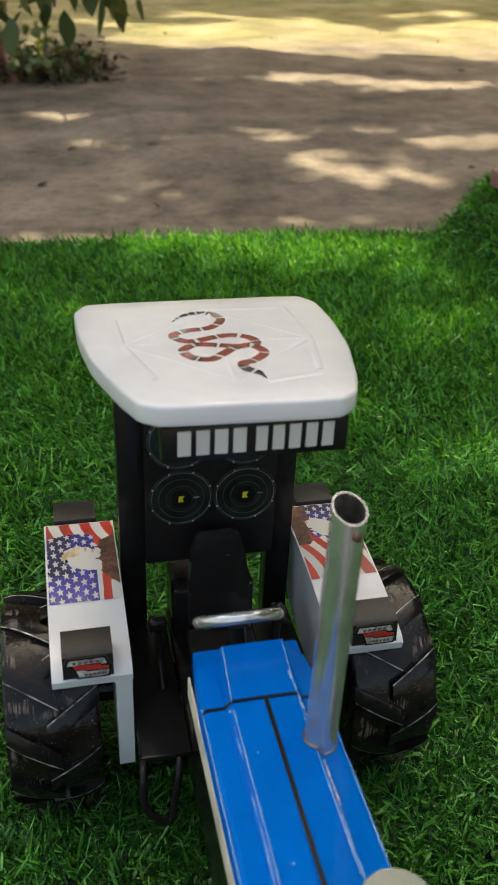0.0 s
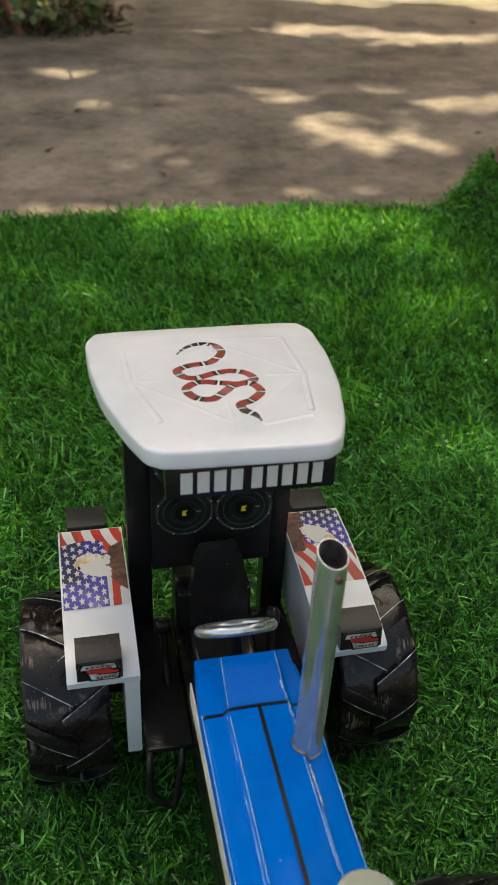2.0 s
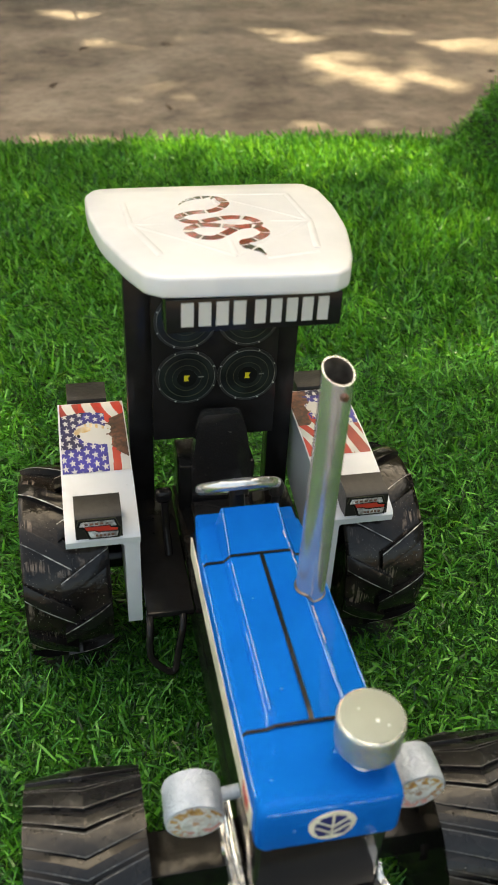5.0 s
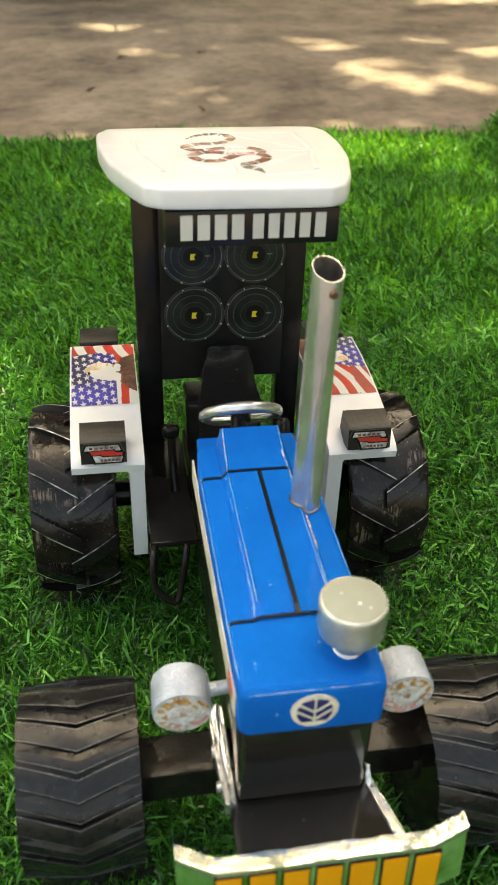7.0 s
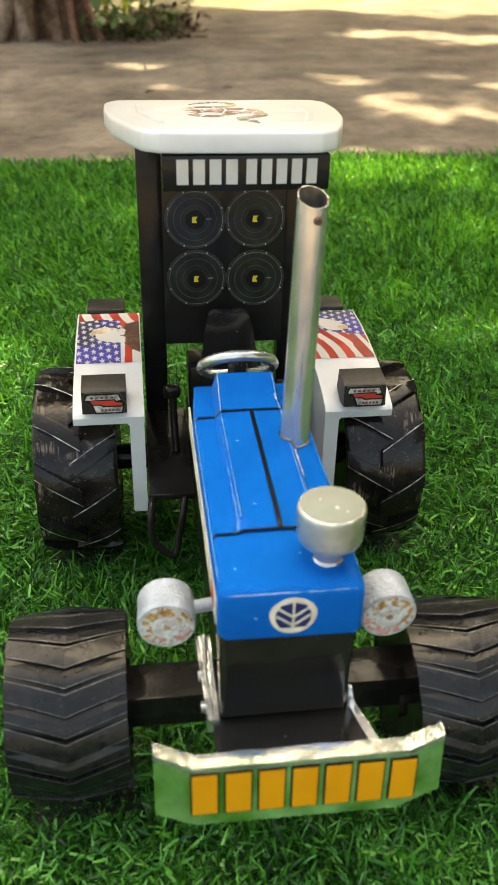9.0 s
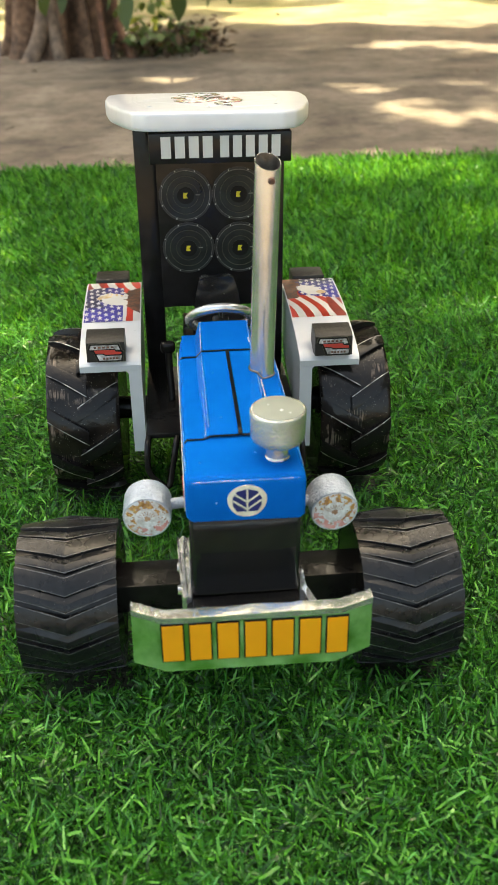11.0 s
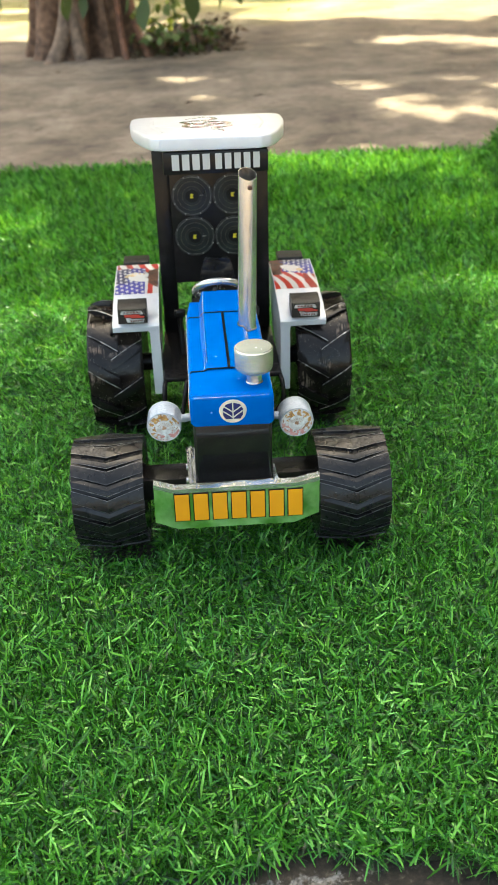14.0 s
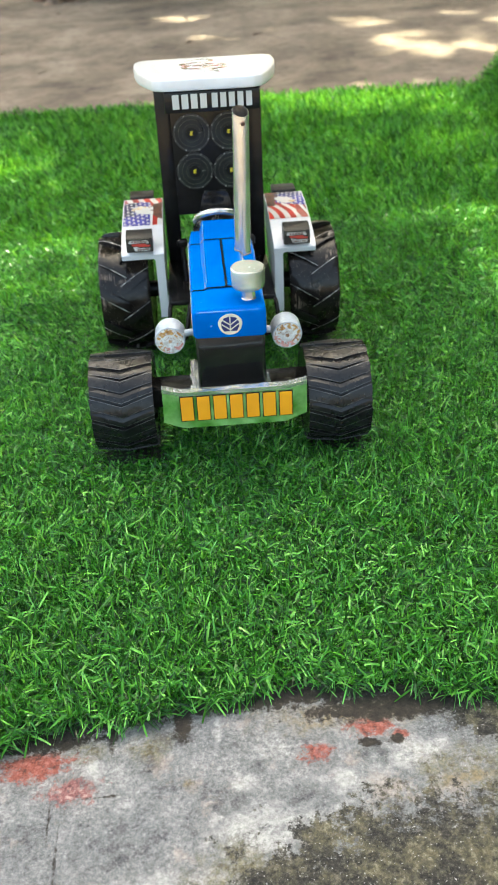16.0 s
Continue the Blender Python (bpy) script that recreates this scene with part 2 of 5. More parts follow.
# ---- mesh helpers ----
def part(name, bm, mats, parent=None, label="", smooth=True, bevel=0.0, segments=2):
    """Links a bmesh as one mesh object under a thing or a part."""
    if bevel:
        edges = [e for e in bm.edges if len(e.link_faces) == 2 and e.calc_face_angle(0) > 0.5]
        bmesh.ops.bevel(bm, geom=edges, offset=bevel, segments=segments, profile=0.5, affect="EDGES", clamp_overlap=True)
    bmesh.ops.recalc_face_normals(bm, faces=bm.faces)
    me = bpy.data.meshes.new(name)
    bm.to_mesh(me)
    bm.free()
    for m in (mats if isinstance(mats, (list, tuple)) else [mats]):
        me.materials.append(m)
    if smooth:
        me.polygons.foreach_set("use_smooth", [True] * len(me.polygons))
        me.set_sharp_from_angle(angle=radians(38))
    ob = new(name, me)
    ob.parent = parent
    if label:
        ob["label"] = label
    return ob


def box(x0, x1, y0, y1, z0, z1, bm=None, m=None):
    bm = bm or bmesh.new()
    made = bmesh.ops.create_cube(bm, size=1, matrix=(m or Matrix()) @ Matrix.Translation(((x0 + x1) / 2, (y0 + y1) / 2, (z0 + z1) / 2))
                                 @ Matrix.Diagonal((x1 - x0, y1 - y0, z1 - z0, 1)))
    return bm


def rod(p, q, r, r2=None, bm=None, seg=24, caps=True):
    bm = bm or bmesh.new()
    p, q = Vector(p), Vector(q)
    d = q - p
    bmesh.ops.create_cone(bm, cap_ends=caps, segments=seg, radius1=r, radius2=r if r2 is None else r2, depth=d.length,
                          matrix=Matrix.Translation((p + q) / 2) @ d.to_track_quat("Z", "Y").to_matrix().to_4x4())
    return bm


def tube(points, r, bm=None, seg=10, closed=False):
    """A round bar bent through the points."""
    bm = bm or bmesh.new()
    pts = [Vector(p) for p in points]
    rings = []
    for i, p in enumerate(pts):
        a, b = pts[i - 1 if i or closed else 0], pts[(i + 1) % len(pts) if i + 1 < len(pts) or closed else i]
        q = (b - a).to_track_quat("Z", "Y")
        rr = r[i] if isinstance(r, (list, tuple)) else r
        rings.append([bm.verts.new(p + q @ Vector((rr * math.cos(2 * math.pi * k / seg), rr * math.sin(2 * math.pi * k / seg), 0))) for k in range(seg)])
    for i in range(len(rings) - (0 if closed else 1)):
        A, B = rings[i], rings[(i + 1) % len(rings)]
        shift = min(range(seg), key=lambda s: sum((A[k].co - B[(k + s) % seg].co).length for k in range(0, seg, 3)))
        for k in range(seg):
            bm.faces.new((A[k], A[(k + 1) % seg], B[(k + 1 + shift) % seg], B[(k + shift) % seg]))
    if not closed:
        bm.faces.new(rings[0]), bm.faces.new(rings[-1])
    return bm


def lathe(profile, axis, origin, seg=48, bm=None):
    """Turns (radius, along) pairs round an axis."""
    bm = bm or bmesh.new()
    q = Vector(axis).to_track_quat("Z", "Y")
    rings = [[bm.verts.new(Vector(origin) + q @ Vector((r * math.cos(2 * math.pi * k / seg), r * math.sin(2 * math.pi * k / seg), h)))
              for k in range(seg)] for r, h in profile]
    for A, B in zip(rings, rings[1:]):
        for k in range(seg):
            bm.faces.new((A[k], A[(k + 1) % seg], B[(k + 1) % seg], B[k]))
    bm.faces.new(rings[0]), bm.faces.new(rings[-1])
    return bm


def slab(outline, low, high, bm=None, m=None):
    """An outline in the xy plane, given thickness from low to high."""
    bm = bm or bmesh.new()
    m = m or Matrix()
    a = [bm.verts.new(m @ Vector((x, y, low))) for x, y in outline]
    b = [bm.verts.new(m @ Vector((x, y, high))) for x, y in outline]
    bm.faces.new(a), bm.faces.new(b)
    for i in range(len(a)):
        j = (i + 1) % len(a)
        bm.faces.new((a[i], a[j], b[j], b[i]))
    return bm


def spline(points, steps=8, closed=False):
    """Catmull-Rom through the points."""
    p = [Vector(q) for q in points]
    out = []
    n = len(p)
    for i in range(n if closed else n - 1):
        a, b, c, d = (p[(i + k) % n] if closed else p[min(max(i + k, 0), n - 1)] for k in (-1, 0, 1, 2))
        for s in range(steps):
            t = s / steps
            out.append(0.5 * (2 * b + (c - a) * t + (2 * a - 5 * b + 4 * c - d) * t * t + (3 * b - a - 3 * c + d) * t ** 3))
    return out if closed else out + [p[-1]]


def upright(x, y, z):
    """Lays an xy outline onto an upright front that faces -y: outline x to x, outline y to z, thickness towards the viewer."""
    return Matrix.Translation((x, y, z)) @ Matrix.Rotation(radians(90), 4, "X")


def smoothstep(a, b, v):
    t = np.clip((v - a) / (b - a), 0, 1)
    return t * t * (3 - 2 * t)


# ---- ground ----
GROUND, SLAB, MAT = -0.052, -0.036, -0.030


def mat_near(x):
    x = np.asarray(x, float)
    return -0.352 - 0.55 * np.clip(np.abs(x), 0, 0.28) ** 2 - 0.10 * np.clip(np.abs(x) - 0.28, 0, 9) + 0.006 * np.sin(23 * x + 1) + 0.004 * np.sin(61 * x)


def mat_far(x):
    return 1.845 - 0.035 * x - 0.16 * np.clip(x - 0.2, 0, 0.7) ** 2 + 0.006 * np.sin(17 * x)


def mat_z(x, y):
    """The turf lies flat but for a swell at one far corner."""
    return MAT + 0.14 * smoothstep(0.79, 0.92, x) * smoothstep(1.28, 1.52, y) + 0.003 * np.sin(9 * x + 2) * np.sin(7 * y)


def earth_material():
    m = bpy.data.materials.new("packed_earth")
    m.use_nodes = True
    n, l = m.node_tree.nodes, m.node_tree.links
    b = n["Principled BSDF"]
    geo = n.new("ShaderNodeNewGeometry")

    def noise_tex(scale, detail=6, rough=0.6):
        t = n.new("ShaderNodeTexNoise")
        t.inputs["Scale"].default_value, t.inputs["Detail"].default_value, t.inputs["Roughness"].default_value = scale, detail, rough
        l.new(geo.outputs["Position"], t.inputs["Vector"])
        return t

    def ramp(src, stops):
        r = n.new("ShaderNodeValToRGB")
        e = r.color_ramp.elements
        while len(e) < len(stops):
            e.new(0.5)
        for i, (p, c) in enumerate(stops):
            e[i].position, e[i].color = p, (*c, 1)
        l.new(src, r.inputs[0])
        return r

    base = ramp(noise_tex(3.0, 8, 0.7).outputs[0], [(0.33, (0.095, 0.071, 0.050)), (0.5, (0.214, 0.164, 0.116)), (0.68, (0.335, 0.267, 0.196))])
    grit = ramp(noise_tex(22, 8, 0.8).outputs[0], [(0.34, (0.42, 0.41, 0.40)), (0.5, (0.95, 0.95, 0.95)), (0.7, (1.15, 1.15, 1.15))])
    mul = n.new("ShaderNodeMix")
    mul.data_type, mul.blend_type = "RGBA", "MULTIPLY"
    mul.inputs[0].default_value = 0.68
    l.new(base.outputs[0], mul.inputs[6])
    l.new(grit.outputs[0], mul.inputs[7])
    # dry mossy growth further off, with an uneven edge
    sep = n.new("ShaderNodeSeparateXYZ")
    l.new(geo.outputs["Position"], sep.inputs[0])
    edge = noise_tex(0.9, 5)
    add = n.new("ShaderNodeMath")
    add.operation = "MULTIPLY_ADD"
    add.inputs[1].default_value, add.inputs[2].default_value = 5.0, -2.5
    l.new(edge.outputs[0], add.inputs[0])
    total = n.new("ShaderNodeMath")
    l.new(sep.outputs[1], total.inputs[0])
    l.new(add.outputs[0], total.inputs[1])
    where = n.new("ShaderNodeMapRange")
    where.inputs[1].default_value, where.inputs[2].default_value = 5.0, 6.6
    l.new(total.outputs[0], where.inputs[0])
    moss = ramp(noise_tex(2.2, 7, 0.7).outputs[0], [(0.35, (0.13, 0.12, 0.035)), (0.5, (0.27, 0.23, 0.09)), (0.66, (0.40, 0.33, 0.20))])
    mixc = n.new("ShaderNodeMix")
    mixc.data_type = "RGBA"
    l.new(where.outputs[0], mixc.inputs[0])
    l.new(mul.outputs[2], mixc.inputs[6])
    l.new(moss.outputs[0], mixc.inputs[7])
    l.new(mixc.outputs[2], b.inputs["Base Color"])
    b.inputs["Roughness"].default_value = 0.95
    bp = n.new("ShaderNodeBump")
    bp.inputs["Strength"].default_value, bp.inputs["Distance"].default_value = 0.35, 0.02
    l.new(noise_tex(28, 8, 0.7).outputs[0], bp.inputs["Height"])
    l.new(bp.outputs[0], b.inputs["Normal"])
    return m


def concrete_material():
    m = bpy.data.materials.new("weathered_concrete")
    m.use_nodes = True
    n, l = m.node_tree.nodes, m.node_tree.links
    b = n["Principled BSDF"]
    geo = n.new("ShaderNodeNewGeometry")

    def noise_tex(scale, detail=6, rough=0.6):
        t = n.new("ShaderNodeTexNoise")
        t.inputs["Scale"].default_value, t.inputs["Detail"].default_value, t.inputs["Roughness"].default_value = scale, detail, rough
        l.new(geo.outputs["Position"], t.inputs["Vector"])
        return t

    def ramp(src, stops):
        r = n.new("ShaderNodeValToRGB")
        e = r.color_ramp.elements
        while len(e) < len(stops):
            e.new(0.5)
        for i, (p, c) in enumerate(stops):
            e[i].position, e[i].color = p, (*c, 1)
        l.new(src, r.inputs[0])
        return r

    def blend(fac, a, c, kind="MIX"):
        x = n.new("ShaderNodeMix")
        x.data_type, x.blend_type = "RGBA", kind
        if isinstance(fac, float):
            x.inputs[0].default_value = fac
        else:
            l.new(fac, x.inputs[0])
        l.new(a, x.inputs[6])
        l.new(c, x.inputs[7])
        return x.outputs[2]

    def spot(cx, cy, rx, ry, wobble, soft, scale=30, broken=0, low=0.40):
        """1 inside a ragged patch round (cx, cy)."""
        mp = n.new("ShaderNodeMapping")
        mp.vector_type = "POINT"
        mp.inputs["Location"].default_value = (-cx / rx, -cy / ry, 0)
        mp.inputs["Scale"].default_value = (1 / rx, 1 / ry, 0)
        l.new(geo.outputs["Position"], mp.inputs["Vector"])
        ln = n.new("ShaderNodeVectorMath")
        ln.operation = "LENGTH"
        l.new(mp.outputs[0], ln.inputs[0])
        w = n.new("ShaderNodeMath")
        w.operation = "MULTIPLY_ADD"
        w.inputs[1].default_value, w.inputs[2].default_value = wobble, -wobble / 2
        l.new(noise_tex(scale, 10, 0.78).outputs[0], w.inputs[0])
        s = n.new("ShaderNodeMath")
        l.new(ln.outputs["Value"], s.inputs[0])
        l.new(w.outputs[0], s.inputs[1])
        r = n.new("ShaderNodeMapRange")
        r.inputs[1].default_value, r.inputs[2].default_value = 1 - soft, 1 + soft
        r.inputs[3].default_value, r.inputs[4].default_value = 1, 0
        l.new(s.outputs[0], r.inputs[0])
        if not broken:
            return r.outputs[0]
        gaps = n.new("ShaderNodeMapRange")
        gaps.inputs[1].default_value, gaps.inputs[2].default_value = low, low + 0.14
        l.new(noise_tex(broken, 10, 0.8).outputs[0], gaps.inputs[0])
        both = n.new("ShaderNodeMath")
        both.operation = "MULTIPLY"
        l.new(r.outputs[0], both.inputs[0])
        l.new(gaps.outputs[0], both.inputs[1])
        return both.outputs[0]

    sand = ramp(noise_tex(300, 8, 0.87).outputs[0], [(0.36, (0.024, 0.026, 0.030)), (0.45, (0.096, 0.101, 0.111)), (0.55, (0.166, 0.174, 0.187)), (0.66, (0.37, 0.376, 0.385))]).outputs[0]
    lime = ramp(noise_tex(270, 8, 0.87).outputs[0], [(0.36, (0.060, 0.061, 0.065)), (0.47, (0.170, 0.173, 0.179)), (0.64, (0.41, 0.413, 0.42))]).outputs[0]
    where = ramp(noise_tex(13, 12, 0.78).outputs[0], [(0.42, (0, 0, 0)), (0.60, (1, 1, 1))]).outputs[0]
    grey = blend(where, sand, lime)
    warm = ramp(noise_tex(200, 6, 0.8).outputs[0], [(0.35, (0.15, 0.130, 0.118)), (0.65, (0.42, 0.37, 0.345))]).outputs[0]
    grey = blend(ramp(noise_tex(19, 10, 0.75).outputs[0], [(0.56, (0, 0, 0)), (0.64, (0.8, 0.8, 0.8))]).outputs[0], grey, warm)
    pits = ramp(noise_tex(26, 10, 0.75).outputs[0], [(0.36, (0.50, 0.50, 0.50)), (0.46, (0.95, 0.95, 0.95)), (0.64, (1.2, 1.2, 1.2))]).outputs[0]
    col = blend(0.9, grey, pits, "MULTIPLY")
    rust = ramp(noise_tex(150, 6, 0.8).outputs[0], [(0.35, (0.10, 0.075, 0.04)), (0.65, (0.30, 0.24, 0.14))]).outputs[0]
    olive = ramp(noise_tex(170, 6, 0.85).outputs[0], [(0.36, (0.034, 0.032, 0.018)), (0.52, (0.118, 0.108, 0.064)), (0.66, (0.27, 0.25, 0.185))]).outputs[0]
    chalk = ramp(noise_tex(240, 4, 0.8).outputs[0], [(0.3, (0.25, 0.25, 0.255)), (0.7, (0.45, 0.45, 0.452))]).outputs[0]
    for cx, cy, rx, ry in ((-0.031, -0.433, 0.010, 0.010), (-0.048, -0.377, 0.0035, 0.013), (-0.015, -0.478, 0.040, 0.018), (0.125, -0.420, 0.026, 0.012), (-0.162, -0.402, 0.014, 0.010), (-0.10, -0.52, 0.05, 0.012), (0.06, -0.440, 0.025, 0.010)):
        col = blend(spot(cx, cy, rx, ry, 4.5, 0.35, 75, 60), col, chalk)
    for cx, cy, rx, ry in ((-0.109, -0.388, 0.014, 0.013), (-0.165, -0.385, 0.014, 0.010), (0.167, -0.437, 0.030, 0.016), (0.128, -0.440, 0.006, 0.016), (-0.040, -0.510, 0.03, 0.02)):
        col = blend(spot(cx, cy, rx, ry, 4.5, 0.6, 60, 70), col, olive)
    for cx, cy, rx, ry in ((-0.075, -0.428, 0.004, 0.004), (0.075, -0.374, 0.060, 0.012), (0.16, -0.450, 0.020, 0.006)):
        col = blend(spot(cx, cy, rx, ry, 4.0, 0.7, 60, 80), col, rust)
    red = ramp(noise_tex(190, 6, 0.8).outputs[0], [(0.36, (0.060, 0.024, 0.020)), (0.50, (0.23, 0.062, 0.045)), (0.66, (0.36, 0.150, 0.122))]).outputs[0]
    mauve = ramp(noise_tex(190, 6, 0.8).outputs[0], [(0.36, (0.08, 0.034, 0.036)), (0.50, (0.22, 0.090, 0.088)), (0.66, (0.42, 0.30, 0.28))]).outputs[0]
    for cx, cy, rx, ry, tone in ((-0.212, -0.394, 0.030, 0.015, red), (-0.177, -0.424, 0.022, 0.010, mauve), (0.038, -0.412, 0.013, 0.008, red), (0.088, -0.389, 0.019, 0.012, red), (0.112, -0.400, 0.007, 0.006, red)):
        col = blend(spot(cx, cy, rx, ry, 5.0, 0.25, 85, 75, 0.33), col, tone)
    # moss: olive and dark clumps with pale grit
    clumps = ramp(noise_tex(30, 12, 0.82).outputs[0], [(0.47, (0, 0, 0)), (0.53, (0.5, 0.5, 0.5)), (0.59, (1, 1, 1))]).outputs[0]
    dark = ramp(noise_tex(190, 6, 0.85).outputs[0], [(0.42, (0.006, 0.006, 0.006)), (0.54, (0.034, 0.032, 0.027)), (0.68, (0.15, 0.14, 0.12))]).outputs[0]
    mossy = blend(clumps, dark, olive)
    grit = ramp(noise_tex(420, 2, 0.6).outputs[0], [(0.665, (0, 0, 0)), (0.70, (1, 1, 1))]).outputs[0]
    mossy = blend(grit, mossy, chalk)
    for cx, cy, rx, ry in ((0.095, -0.555, 0.125, 0.085), (0.215, -0.54, 0.12, 0.085), (0.0, -0.53, 0.045, 0.030), (0.215, -0.392, 0.055, 0.024)):
        col = blend(spot(cx, cy, rx, ry, 3.4, 0.10, 42), col, mossy)
    # dirt by the mat's edge, with the shadow under it painted in
    dirt_and_shade = ramp(noise_tex(120, 6, 0.75).outputs[0], [(0.35, (0.008, 0.007, 0.006)), (0.58, (0.030, 0.024, 0.018)), (0.72, (0.12, 0.10, 0.08))]).outputs[0]
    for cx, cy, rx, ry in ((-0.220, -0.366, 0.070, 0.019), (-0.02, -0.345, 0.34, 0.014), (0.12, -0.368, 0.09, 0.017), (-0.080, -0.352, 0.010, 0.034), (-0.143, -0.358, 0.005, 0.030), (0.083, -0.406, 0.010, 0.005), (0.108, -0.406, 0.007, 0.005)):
        col = blend(spot(cx, cy, rx, ry, 3.0, 0.16, 85), col, dirt_and_shade)
    for cx, cy, rx, ry in ((-0.148, -0.4325, 0.014, 0.0011), (-0.192, -0.452, 0.0012, 0.016), (-0.183, -0.490, 0.0010, 0.030)):
        col = blend(spot(cx, cy, rx, ry, 6.0, 0.5, 90, 110), col, dirt_and_shade)
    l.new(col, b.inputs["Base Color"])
    b.inputs["Roughness"].default_value = 0.9
    bp = n.new("ShaderNodeBump")
    bp.inputs["Strength"].default_value, bp.inputs["Distance"].default_value = 0.8, 0.003
    l.new(noise_tex(230, 8, 0.85).outputs[0], bp.inputs["Height"])
    l.new(bp.outputs[0], b.inputs["Normal"])
    return m


def sheet(name, xs, ys, height, mat):
    """A sheet over a grid of xs and ys at height(x, y)."""
    X, Y = np.meshgrid(xs, ys)
    Z = height(X, Y)
    nx, ny = len(xs), len(ys)
    v = np.stack([X, Y, Z], -1).reshape(-1, 3)
    i = np.arange((ny - 1) * nx).reshape(ny - 1, nx)[:, :-1].reshape(-1)
    f = np.stack([i, i + 1, i + nx + 1, i + nx], -1)
    me = bpy.data.meshes.new(name)
    me.from_pydata(v.tolist(), [], f.tolist())
    me.materials.append(mat)
    me.polygons.foreach_set("use_smooth", [True] * len(me.polygons))
    return new(name, me)


def spread(lo, hi, a, b, fine, far):
    """Grid lines: fine from a to b, then ever wider out to lo and hi."""
    mid = np.arange(a, b + fine, fine)
    out, step = [], fine
    while a - sum(out) - step > lo:
        step *= 1.35
        out.append(step)
    left = a - np.cumsum(out)
    out, step = [], fine
    while b + sum(out) + step < hi:
        step *= 1.35
        out.append(step)
    return np.concatenate([left[::-1], mid, b + fine + np.cumsum(out)])


def earth_height(x, y):
    near = np.exp(-((x / 12) ** 2 + ((y - 4) / 12) ** 2))
    lumps = 0.010 * np.sin(2.3 * x + 1.1 * y) * np.sin(1.7 * y - 0.8 * x) + 0.005 * np.sin(7.1 * x + 2) * np.sin(8.3 * y + 1)
    return GROUND + near * lumps * smoothstep(1.9, 2.6, y)


ground = sheet("ground", spread(-900, 900, -4, 5, 0.09, 900), spread(-900, 900, 1.5, 9, 0.06, 900), earth_height, earth_material())
tagged(ground, "packed brown earth with dry moss and fallen leaves", "ground", kind="structure")

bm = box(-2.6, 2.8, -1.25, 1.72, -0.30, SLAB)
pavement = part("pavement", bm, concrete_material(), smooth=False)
tagged(pavement, "weathered grey concrete slab with moss and worn brick showing", "pavement", kind="structure")


# turf backing
backing = material("turf_backing", (0.012, 0.030, 0.008), 0.9, vary=0.4, bump=0.5, second=(0.022, 0.020, 0.010), grain=200, blotch=30)
mx0, mx1 = -1.35, 1.75
X = np.linspace(mx0, mx1, 125)
S = np.linspace(0, 1, 90)
GX, GS = np.meshgrid(X, S)
GY = mat_near(GX) + 0.006 + GS * (mat_far(GX) - mat_near(GX) - 0.012)
v = np.stack([GX, GY, mat_z(GX, GY)], -1).reshape(-1, 3)
i = np.arange(89 * 125).reshape(89, 125)[:, :-1].reshape(-1)
me = bpy.data.meshes.new("turf_mat")
me.from_pydata(v.tolist(), [], np.stack([i, i + 1, i + 126, i + 125], -1).tolist())
me.materials.append(backing)
turf = new("turf_mat", me)
turf.modifiers.new("thickness", "SOLIDIFY").thickness = 0.004
tagged(turf, "dark rubber-backed artificial grass mat lying on concrete", "artificial grass", kind="structure")

WHEELS = []     # (x0, x1, y, z, radius) of the tyres that press the turf down


